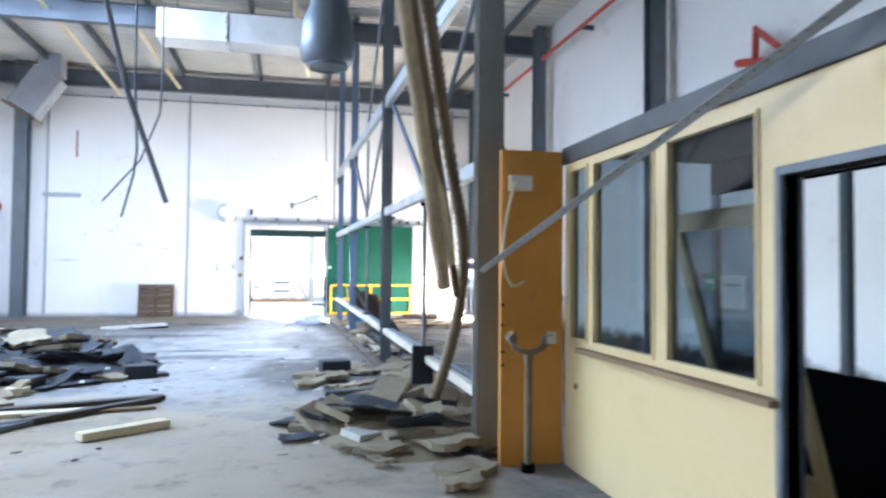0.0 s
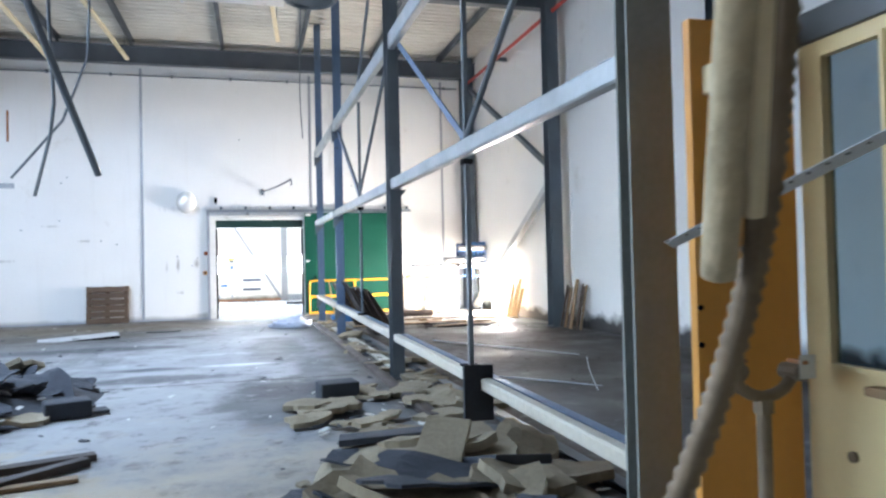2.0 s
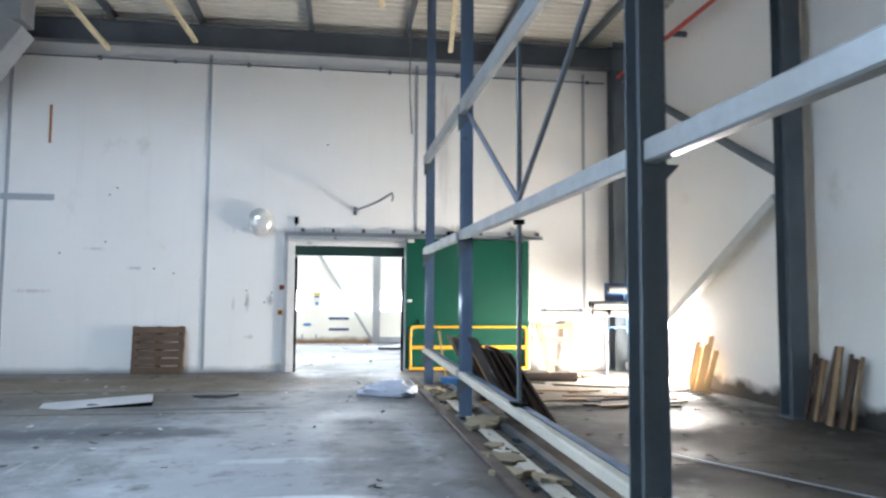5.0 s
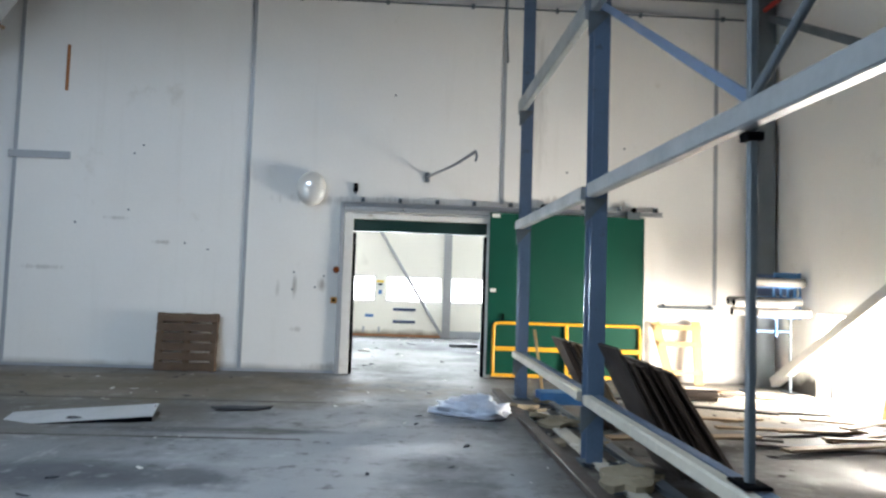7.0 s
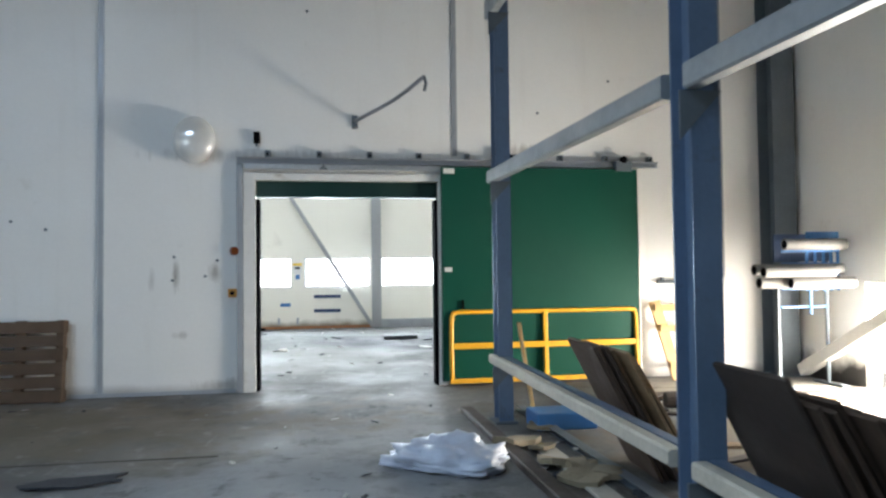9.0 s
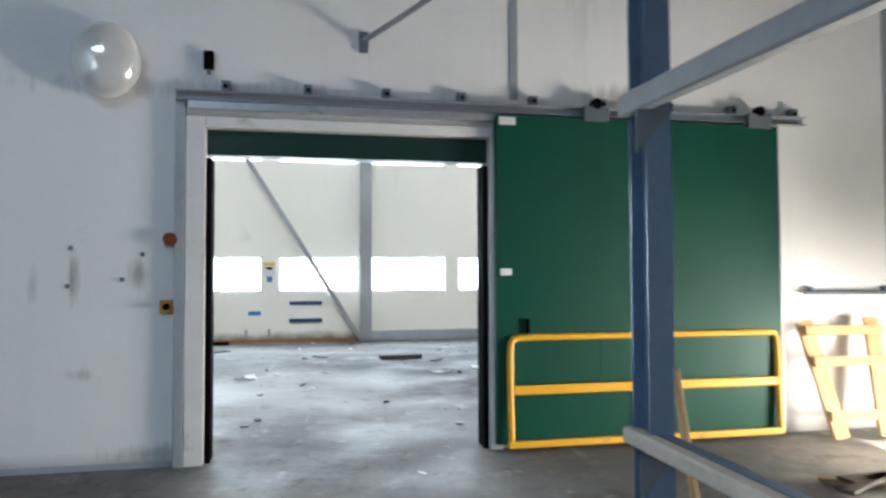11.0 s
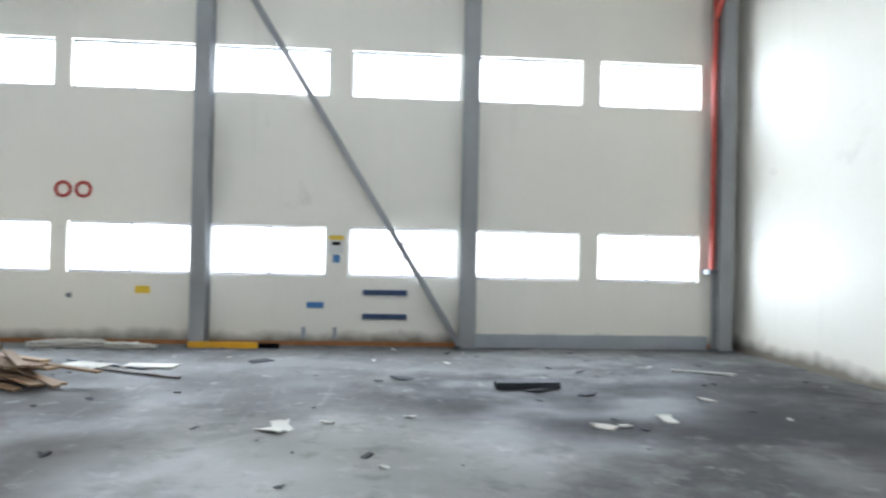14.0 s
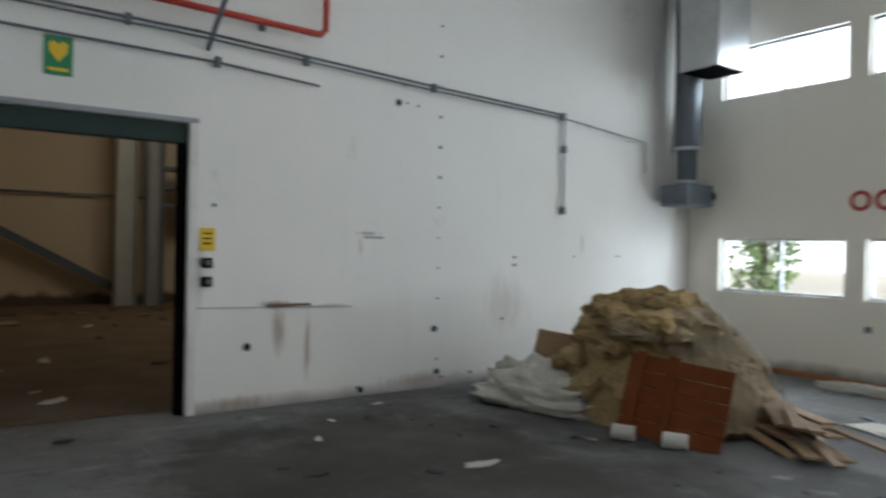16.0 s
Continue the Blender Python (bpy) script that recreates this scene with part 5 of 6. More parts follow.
part("front_wall", wall_bm("x", BX, 0.06, -4.5, 2.98, 0, 2.27, BW + [BD]), M_CREAM, booth)
part("fascia", boxed(BX - 0.02, BX + 0.08, -4.5, 3.0, 2.272, 2.40), M_FASCIA, booth, "dark steel top rail")
part("roof", boxed(BX + 0.082, 4.25, -4.5, 2.98, 2.33, 2.40), M_STEEL_DARK, booth)
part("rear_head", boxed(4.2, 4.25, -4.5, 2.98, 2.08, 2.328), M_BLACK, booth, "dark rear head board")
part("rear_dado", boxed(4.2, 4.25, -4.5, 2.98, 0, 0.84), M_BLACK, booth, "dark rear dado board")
for y in (-3.0, -1.4, 0.2, 1.6, 2.94):
    part("rear_post", boxed(4.2, 4.25, y - 0.035, y + 0.035, 0.842, 2.078), M_STEEL_DARK, booth)
for a, b, c, d in BW:
    p = part("pane", pane_bm("x", BX + 0.03, a, b, c, d), M_GLASS_BOOTH, booth)
    p.visible_shadow = False
    for q in ((a, a + 0.02, c, d), (b - 0.02, b, c, d), (a + 0.021, b - 0.021, c, c + 0.02), (a + 0.021, b - 0.021, d - 0.02, d)):
        part("glazing_bead", boxed(BX - 0.012, BX + 0.028, *q, bevel=0.002), M_CREAM, booth)
part("sill", boxed(BX - 0.07, BX - 0.002, 0.56, 2.64, 0.88, 0.915), M_WOOD, booth, "worn dark wooden sill strip")
for a, b, c, d in ((0.54, 0.58, 0, 1.91), (-0.54, -0.50, 0, 1.91), (-0.499, 0.539, 1.87, 1.91)):
    part("door_casing", boxed(BX - 0.03, BX + 0.09, a, b, c, d), M_STEEL_DARK, booth, "dark door casing")
part("lock_hole", sweep(bmesh.new(), prof_o(0.022, 10), (BX - 0.012, 2.76, 0.62), (BX, 2.76, 0.62)), M_PIPE, booth)
panel = thing("orange_panel", "orange laminate board standing beside the booth", "panel", pose(2.708, 3.01, 0))
part("board", boxed(-0.25, 0.245, 0, 0.045, 0, 2.375, bevel=0.004), M_ORANGE, panel)
box_ = part("junction_box", boxed(-0.20, -0.02, -0.06, 0, 2.06, 2.18, bevel=0.012), M_CREAMWOOD, panel, "cream plastic junction box")
part("cover", boxed(-0.19, -0.03, -0.066, -0.061, 2.07, 2.17, bevel=0), M_WHITE, box_)
for z in (0.75, 0.85, 1.05, 1.2):
    part("rivet", sweep(bmesh.new(), prof_o(0.012, 8), (-0.235, -0.008, z), (-0.235, 0, z)), M_BLACK, panel)
hanging("loose_cable", "pale loose cable sagging from a junction box", [(2.55, 2.94, 2.12), (2.47, 2.88, 1.9), (2.42, 2.85, 1.55), (2.50, 2.88, 1.35), (2.60, 2.9, 1.38)], 0.011, M_CREAMWOOD, "cable")
tap = thing("stand_pipe", "rusty standpipe with a valve tee in front of the board", "standpipe", pose(2.62, 2.84, 0))
part("riser", sweep(bmesh.new(), prof_o(0.028, 12), (0, 0, 0), (0, 0, 0.86), (0, 1, 0)), M_PIPE, tap)
part("tee", tube([(-0.13, 0, 0.97), (-0.10, 0, 0.90), (0, 0, 0.86), (0.10, 0, 0.89), (0.14, 0, 0.95)], 0.024, 10), M_PIPE, tap)
part("union", sweep(bmesh.new(), prof_o(0.038, 8), (0, 0, 0.80), (0, 0, 0.85), (0, 1, 0)), M_PIPE, tap)
for x, z in ((-0.13, 0.97), (0.14, 0.95)):
    v = part("valve", sweep(bmesh.new(), prof_o(0.033, 10), (x, -0.05, z), (x, 0.05, z)), M_PIPE, tap, "corroded brass valve body")
    part("lever", boxed(x - 0.012, x + 0.012, -0.07, 0.02, z + 0.035, z + 0.05, bevel=0.003), M_RUSTRED, v)
part("tag", boxed(0.12, 0.19, -0.062, -0.058, 0.93, 1.02, bevel=0), M_PAPER, tap, "small pale paper tag")
part("foot", sweep(bmesh.new(), prof_o(0.05, 12), (0, 0, 0), (0, 0, 0.06), (0, 1, 0)), M_BLACK, tap)
# inside the booth
lf = thing("leaning_door", "cream framed door leaf leaning askew inside the booth", "door", pose(3.71, 1.45, 0, 0, -16, 0))
for a in ((-0.02, 0.02, -0.42, -0.33, 0, 1.88), (-0.02, 0.02, 0.33, 0.42, 0, 1.88), (-0.02, 0.02, -0.329, 0.329, 1.77, 1.88), (-0.02, 0.02, -0.329, 0.329, 0, 0.4)):
    part("rail", boxed(*a), M_CREAM, lf)
part("pane", pane_bm("x", 0.0, -0.329, 0.329, 0.401, 1.769), M_GLASS_BOOTH, lf)
g = thing("exit_sign", "small green exit sticker on the booth glass", "sign", pose(BX + 0.036, 1.15, 1.41))
part("panel", boxed(-0.003, 0.003, -0.055, 0.055, -0.04, 0.04, bevel=0), M_SIGNGREEN, g)
part("text_bar", boxed(-0.0045, -0.0032, -0.035, 0.035, -0.01, 0.01, bevel=0), M_PAPER, g)
g = thing("paper_notice", "faded white paper notice on the booth glass", "notice", pose(BX + 0.036, 0.96, 1.36))
part("sheet", boxed(-0.003, 0.003, -0.09, 0.09, -0.08, 0.08, bevel=0), M_PAPER, g)
part("text_bar", boxed(-0.0045, -0.0032, -0.06, 0.06, 0.03, 0.04, bevel=0), M_STEEL_DARK, g)

# perforated angle bar and the hoses that hang at the near column
pb = thing("perforated_bar", "bent perforated galvanised angle bar lying across the booth front", "angle bar", pose(0, 0, 0))
p0, p1 = Vector((2.30, 2.92, 1.44)), Vector((2.83, -0.1, 2.42))
part("bar", sweep(bmesh.new(), prof_l(0.045, 0.004), p0, p1, (0.6, 0, 1)), M_GALV, pb)
for i in range(44):
    c = p0.lerp(p1, 0.03 + i * 0.021)
    part("slot", boxed(c.x - 0.0035 - 0.024, c.x - 0.021, c.y - 0.014, c.y + 0.014, c.z + 0.016, c.z + 0.026, bevel=0), M_BLACK, pb)
def nearer(pts):
    """The loose ends hang a little this side of the column."""
    o = Vector((0.80, -0.75, 1.40))
    return [tuple(o + (Vector(p) - o) * 0.94) if p[2] < 4.0 and p[2] > 0.3 else p for p in pts]


lag = hanging("insulated_pipe", "cream insulated pipe hanging askew beside the near column", nearer([(0.9, 0.35, 7.58), (0.9, 0.35, 4.9), (1.3, 1.1, 3.45), (1.62, 1.68, 2.25), (1.85, 2.13, 1.36)]), 0.042, M_KHAKI, "pipe", n=12, smooth=False)
for dx, dy, r_, low, mat in ((0.06, 0.02, 0.026, (1.87, 2.02, 1.50), M_CREAMWOOD),):
    part("torn_jacket", tube([Vector(p) - Vector((0.9, 0.35, 7.58)) for p in nearer(((0.9 + dx, 0.35 + dy, 7.58), (0.9 + dx, 0.35 + dy, 4.9), (1.3 + dx, 1.1 + dy, 3.45), (1.62 + dx, 1.68 + dy, 2.25), low))], r_, 7, smooth=False), mat, lag, "torn pale jacket strip")
rib = hanging("ribbed_hose", "ribbed grey flexible hose hanging at the near column", nearer([(1.02, 0.42, 7.58), (1.02, 0.42, 4.9), (1.45, 1.18, 3.4), (1.78, 1.76, 2.2), (1.95, 2.05, 1.65), (1.97, 2.18, 1.3), (1.93, 2.3, 0.95), (1.86, 2.42, 0.62)]), 0.034, M_PIPE, "hose", rings=0.13, pitch=0.02, n=10)
part("collar", sweep(bmesh.new(), prof_o(0.05, 12), (0, 0, -2.68), (0, 0, -2.55), (0, 1, 0)), M_GALV, rib, "galvanised hose collar")
hanging("ragged_strip", "torn brown strip of pipe lagging hanging beside the hose", nearer([(0.96, 0.45, 7.58), (0.96, 0.45, 4.9), (1.4, 1.2, 3.2), (1.78, 1.85, 1.9), (1.93, 2.12, 1.3)]), 0.022, M_PIPE, "lagging", smooth=False)

# ---- shelf of rolls, boards and timber in the sunlit corner ----
rk = thing("roll_rack", "blue tubular rack for rolls on grey legs in the sunlit corner", "rack", pose(6.8, 19.95, 0))
part("top_bar", boxed(-0.02, 0.44, -0.02, 0.02, 1.90, 1.99, bevel=0.01), M_BLUE, rk)
part("back_panel", boxed(-0.42, 0.44, 0.10, 0.12, 1.60, 1.96, bevel=0.005), M_DKBLUE, rk, "dark blue sheet panel")
for x in (-0.02, 0.10, 0.22, 0.33, 0.43):
    part("upright", boxed(x - 0.014, x + 0.014, -0.015, 0.015, 1.22, 1.90, bevel=0.004), M_BLUE, rk)
for z in (1.24, 1.42, 1.56, 1.72):
    part("crossbar", boxed(-0.40, 0.44, -0.032, -0.017, z, z + 0.03, bevel=0.004), M_BLUE, rk)
for x in (-0.40, 0.30):
    part("leg", sweep(bmesh.new(), prof_r(0.04, 0.04, 0.006), (x, 0.06, 0), (x, 0.06, 1.60), (0, 1, 0)), M_STEEL_DARK, rk, "grey steel leg")
    part("foot", boxed(x - 0.05, x + 0.05, -0.25, 0.30, 0, 0.03), M_STEEL_DARK, rk)
part("lower_rod", boxed(-0.38, 0.30, 0.02, 0.05, 1.00, 1.03, bevel=0.004), M_BLUE, rk)
part("drop_rod", boxed(0.02, 0.05, 0.0, 0.03, 0.92, 1.24, bevel=0.004), M_BLUE, rk)
for x, y, z, L in ((6.38, 19.83, 1.82, 0.84), (5.96, 19.84, 1.50, 1.2), (6.02, 19.83, 1.335, 1.1), (6.36, 19.69, 1.33, 0.86), (5.98, 19.68, 1.475, 0.95)):
    r = thing("paper_roll", "pale roll with a dark hollow end lying on the rack", "roll", pose(x, y, z, 0, 0, -2))
    part("roll", sweep(bmesh.new(), prof_o(0.072, 20), (0, 0, 0), (L, 0, 0)), M_ROLL, r)
    part("core", sweep(bmesh.new(), prof_o(0.056, 16), (-0.004, 0, 0), (0.0, 0, 0)), M_BLACK, r, "dark hollow core")
tl = thing("dark_log", "dark rolled felt lying on the floor", "roll", pose(4.3, 19.0, 0.09, 0, 0, -8))
part("roll", sweep(bmesh.new(), prof_o(0.085, 14), (0, 0, 0), (1.05, 0, 0)), M_WOODDARK, tl)


def plank(label, m, L, w, t, mat, cat="plank", name="wooden_plank"):
    o = thing(name, label, cat, m, "loose timber")
    b = bmesh.new()
    box(b, -L / 2, L / 2, -w / 2, w / 2, 0, t, bevel=0.006)
    part("board", b, mat, o)
    return o


# timbers stood against the wall column
rnd = random.Random(12)
for i in range(9):
    y = 13.7 + i * 0.11
    h = rnd.uniform(0.8, 1.05)
    plank("rough brown timber offcut leaning on the white wall", pose(7.02 + rnd.uniform(-0.05, 0.05), y - 0.25, 0.0, rnd.uniform(-12, 12), -90 + rnd.uniform(10, 15), 0) @ pose(h / 2, 0, 0, 0, 0, 0), h, rnd.uniform(0.05, 0.10), 0.03, M_BOARD if i % 3 else M_WOOD)
for i in range(5):
    y = 16.9 + i * 0.15
    h = rnd.uniform(0.75, 1.0)
    plank("pale timber offcut leaning on the sunlit wall", pose(6.98, y, 0.0, rnd.uniform(-6, 6), -90 + rnd.uniform(10, 16), 0) @ pose(h / 2, 0, 0, 0, 0, 0), h, 0.12, 0.03, M_PINE)
for i in range(26):
    x, y = rnd.uniform(3.6, 6.6), rnd.uniform(15.6, 19.6)
    plank("loose wet timber lying on the floor of the stripped bay", pose(x, y, 0.0 + 0.025 * (i % 4), 0, 0, rnd.uniform(-35, 35)), rnd.uniform(0.5, 1.7), rnd.uniform(0.07, 0.16), 0.025, M_WOOD if i % 2 else M_WOODDARK)
# stacked dark boards leaning on the partition
def board(label, m, w, h, mat):
    o = thing("dark_board", label, "board", m, "leaning boards")
    part("panel", boxed(-0.013, 0.013, 0, w, 0, h, bevel=0.005), mat, o)


rnd_b = random.Random(5)
for i in range(9):
    board("rough dark brown board leaning in a stack on the partition rail", pose(3.06 + i * 0.055, 14.36 + rnd_b.uniform(-0.07, 0.07), 0.01, rnd_b.uniform(-2, 2), -29 - i * 0.5 + rnd_b.uniform(-0.8, 0.8), rnd_b.uniform(-3, 3)),
          0.58 + rnd_b.uniform(-0.08, 0.08), 1.16 - 0.012 * i + rnd_b.uniform(-0.08, 0.06), M_BOARD if i else M_WOODDARK)
for i in range(6):
    board("brown board leaning on the partition rail beside the column", pose(2.98 + i * 0.06, 16.45 + rnd_b.uniform(-0.06, 0.06), 0.01, rnd_b.uniform(-3, 3), -27 - i * 0.7 + rnd_b.uniform(-1, 1), rnd_b.uniform(-4, 4)),
          0.55 + rnd_b.uniform(-0.1, 0.1), 1.14 - 0.03 * i + rnd_b.uniform(-0.06, 0.06), M_WOOD if i > 2 else M_BOARD)
plank("raw pine stick leaning on the blue column", pose(2.78, 18.84, 0.0, 0, -99, 0) @ pose(0.5, 0, 0, 0, 0, 0), 1.0, 0.055, 0.035, M_PINE)
t = thing("blue_crate", "low blue plastic crate behind the partition", "crate", pose(2.9, 18.4, 0))
part("tub", boxed(-0.3, 0.3, -0.2, 0.2, 0, 0.16, bevel=0.02), M_BLUE, t)


# ---- debris ----
def shard(seed, w, d, t, rough=0.12):
    """A torn flat piece with a ragged outline and a buckled top."""
    r = random.Random(seed)
    n = 18
    bm = bmesh.new()
    rim = []
    for i in range(n):
        a = 2 * math.pi * i / n
        k = 1.0 / max(abs(math.cos(a)), abs(math.sin(a))) ** 0.98
        k *= 1 + r.uniform(-rough, rough)
        rim.append((math.cos(a) * w / 2 * k, math.sin(a) * d / 2 * k))
    bend = r.uniform(-0.12, 0.12)

    def lift(x, y):
        return bend * (x / w) ** 2 * w + 0.05 * noise.noise(Vector((x * 3 + seed, y * 3, 0)))

    layers = []
    for top in (0, 1):
        ring1 = [bm.verts.new((x, y, lift(x, y) + t * top)) for x, y in rim]
        ring2 = [bm.verts.new((x * 0.55, y * 0.55, lift(x * 0.55, y * 0.55) + t * top)) for x, y in rim]
        c = bm.verts.new((0, 0, lift(0, 0) + t * top))
        layers.append((ring1, ring2, c))
        for i in range(n):
            j = (i + 1) % n
            q, s = (ring1[i], ring1[j], ring2[j], ring2[i]), (ring2[i], ring2[j], c)
            bm.faces.new(q if top else q[::-1])
            bm.faces.new(s if top else s[::-1])
    for i in range(n):
        j = (i + 1) % n
        bm.faces.new((layers[0][0][i], layers[0][0][j], layers[1][0][j], layers[1][0][i]))
    me = bpy.data.meshes.new("shard")
    bm.to_mesh(me)
    bm.free()
    return me


FELT = [shard(i, 0.62 + 0.06 * i, 0.42, 0.02, 0.16) for i in range(5)]
SLAB = [shard(20 + i, 0.6, 0.36 + 0.05 * i, 0.06, 0.14) for i in range(5)]
CHIP = [shard(40 + i, 0.16, 0.09, 0.012, 0.3) for i in range(5)]
for me in FELT:
    me.materials.append(M_FELT)
for me in SLAB:
    me.materials.append(M_WOOLGREY)
for me in CHIP:
    me.materials.append(M_PAPER)
CHIP_D = [me.copy() for me in CHIP]
for me in CHIP_D:
    me.materials.clear()
    me.materials.append(M_FELT)
KINDS = {"felt": ("felt_sheet", FELT, "torn dark roofing felt sheet on the debris heap", "roofing felt"),
         "slab": ("insulation_slab", SLAB, "broken dusty insulation slab on the debris heap", "insulation slab"),
         "chip": ("rubble_chip", CHIP, "small pale scrap lying on the concrete floor", "scrap"),
         "dark": ("rubble_chip", CHIP_D, "small dark scrap lying on the concrete floor", "scrap")}


def scrap(kind, x, y, z, rx, ry, rz, s=1.0):
    nm, meshes, lab, cat = KINDS[kind]
    ob = new(nm, meshes[int(abs(x * 37 + y * 91)) % 5])
    ob.matrix_world = pose(x, y, z, rx, ry, rz) @ Matrix.Diagonal((s, s, min(s * 1.2, 1.0), 1))
    return tagged(ob, lab, cat, "debris")


def heap(cx, cy, ax, ay, h, count, mix, seed, smin=0.6, smax=1.4):
    r = random.Random(seed)
    for i in range(count):
        a, q = r.uniform(0, 6.28), r.random() ** 0.6
        x, y = cx + math.cos(a) * q * ax, cy + math.sin(a) * q * ay
        z = h * max(0, 1 - q * q) * r.uniform(0.2, 1.0)
        tilt = 22 * (0.3 + q) if z > 0.05 else 5
        scrap(r.choice(mix), x, y, z + 0.02, r.uniform(-tilt, tilt), r.uniform(-tilt, tilt), r.uniform(0, 360), r.uniform(smin, smax))


def mound(name, label, cx, cy, ax, ay, h, mat, seed, n=40, rough=0.25):
    bm = bmesh.new()
    rows = []
    for i in range(n + 1):
        row = []
        for j in range(n + 1):
            u, v = 2 * i / n - 1, 2 * j / n - 1
            k = max(0, 1 - (u * u + v * v)) ** 0.8
            p = Vector((cx + u * ax, cy + v * ay, 0))
            z = h * k * (1 + rough * noise.fractal(p * 1.7 + Vector((seed, 0, 0)), 1.0, 2.0, 5)) - 0.01
            row.append(bm.verts.new((u * ax, v * ay, max(-0.01, z))))
        rows.append(row)
    for i in range(n):
        for j in range(n):
            f = bm.faces.new((rows[i][j], rows[i + 1][j], rows[i + 1][j + 1], rows[i][j + 1]))
    ob = part(name, bm, mat)
    ob.matrix_world = pose(cx, cy, 0)
    return tagged(ob, label, "heap", kind="stuff")


# heap of roofing felt to the side of the way in
mound("rubble_heap", "low heap of dark demolition rubble", -2.9, 8.9, 2.0, 1.9, 0.34, M_FELT, 3)
heap(-2.9, 8.8, 1.9, 1.8, 0.60, 130, ("felt", "felt", "felt", "slab", "dark"), 21, 0.45, 1.05)
heap(-2.6, 8.2, 1.7, 1.5, 0.42, 90, ("felt", "slab", "chip", "chip", "dark"), 22, 0.3, 0.75)
heap(-3.3, 6.3, 1.5, 0.8, 0.14, 18, ("slab", "felt", "chip", "chip"), 23, 0.5, 1.0)
for x, y, rz, L, w, h, mat in ((-0.48, 4.62, 38, 0.78, 0.14, 0.07, M_CREAMWOOD), (-1.5, 5.9, 20, 2.3, 0.12, 0.05, M_WOODDARK), (-1.35, 5.2, 46, 2.6, 0.10, 0.06, M_WOODDARK), (-1.75, 5.55, 8, 1.3, 0.16, 0.04, M_CREAMWOOD),
                              (-2.45, 6.75, 12, 1.0, 0.22, 0.09, M_CREAMWOOD), (-1.7, 4.6, 60, 1.7, 0.07, 0.05, M_STEEL_DARK), (-2.1, 4.9, 25, 0.9, 0.3, 0.02, M_PAPER), (-1.0, 5.6, 14, 1.2, 0.09, 0.03, M_WOOD)):
    plank("loose dusty timber lying in the rubble", pose(x, y, 0.005, 0, 0, rz), L, w, h, mat)
for x, y, rz in ((-1.02, 8.05, 20), (-2.15, 7.2, -15), (1.56, 7.95, 8)):
    b_ = thing("felt_block", "dark block of layered roofing felt on the floor", "block", pose(x, y, 0, 0, 0, rz))
    part("block", boxed(-0.2, 0.2, -0.15, 0.15, 0, 0.2 if x > 0 else 0.17, bevel=0.02), M_FELT, b_)
    part("flap", boxed(0.2, 0.36, -0.13, 0.1, 0.02, 0.05, bevel=0.01), M_FELT, b_)
# heap at the near column
mound("rubble_heap", "low heap of dusty insulation rubble", 1.9, 4.8, 0.85, 1.6, 0.16, M_WOOLGREY, 9)
heap(1.9, 4.8, 0.85, 1.5, 0.20, 30, ("slab", "slab", "slab", "felt"), 31, 0.55, 1.05)
heap(1.85, 4.6, 0.95, 1.7, 0.08, 60, ("slab", "chip", "dark"), 33, 0.18, 0.45)
for x, y, z, rx, ry, rz, L, w, t, mat in ((1.80, 4.75, 0.14, 6, -20, 64, 0.95, 0.30, 0.07, M_WOOLGREY), (1.70, 5.75, 0.10, 4, 3, 172, 0.75, 0.28, 0.05, M_FELT), (2.22, 4.75, 0.12, -14, 10, 25, 0.5, 0.42, 0.06, M_FELT),
                                          (2.0, 3.75, 0.05, 3, -6, 6, 0.6, 0.22, 0.10, M_WOOLGREY), (1.62, 3.95, 0.05, 5, 3, 35, 0.5, 0.25, 0.06, M_PAPER), (1.42, 5.0, 0.03, 0, 4, 150, 0.45, 0.26, 0.06, M_WOOLGREY), (2.3, 5.3, 0.08, 8, 12, 100, 0.6, 0.16, 0.04, M_FELT)):
    plank("broken insulation slab lying on the rubble", pose(x, y, z, rx, ry, rz), L, w, t, mat, "insulation slab", "insulation_slab")
for x, y, z, rx, ry, rz, s, k in ((1.0, 4.1, 0.03, 0, 0, 10, 0.5, "felt"), (1.35, 5.5, 0.05, 3, 3, 70, 0.7, "felt"), (2.15, 2.9, 0.02, 2, 0, 30, 0.7, "slab"), (2.05, 2.6, 0.02, 0, 0, 80, 0.6, "slab")):
    scrap(k, x, y, z, rx, ry, rz, s)
heap(1.7, 7.2, 0.65, 1.4, 0.05, 50, ("slab", "chip", "dark"), 35, 0.3, 0.75)
pl = thing("steel_plate", "dark bent plate propped against the low rail", "plate", pose(2.37, 5.66, 0.20, -6, 4, 14))
part("plate", boxed(-0.13, 0.13, -0.012, 0.012, 0, 0.42, bevel=0.005), M_FELT, pl)
# dirt and scraps along the partition and the stripped bay
for i in range(110):
    y = rnd.uniform(6.5, 18.5)
    scrap(rnd.choice(("slab", "dark", "chip", "dark")), PX(y) + rnd.uniform(-0.15, 0.4), y, 0.02, rnd.uniform(-8, 8), rnd.uniform(-8, 8), rnd.uniform(0, 360), rnd.uniform(0.3, 0.9))


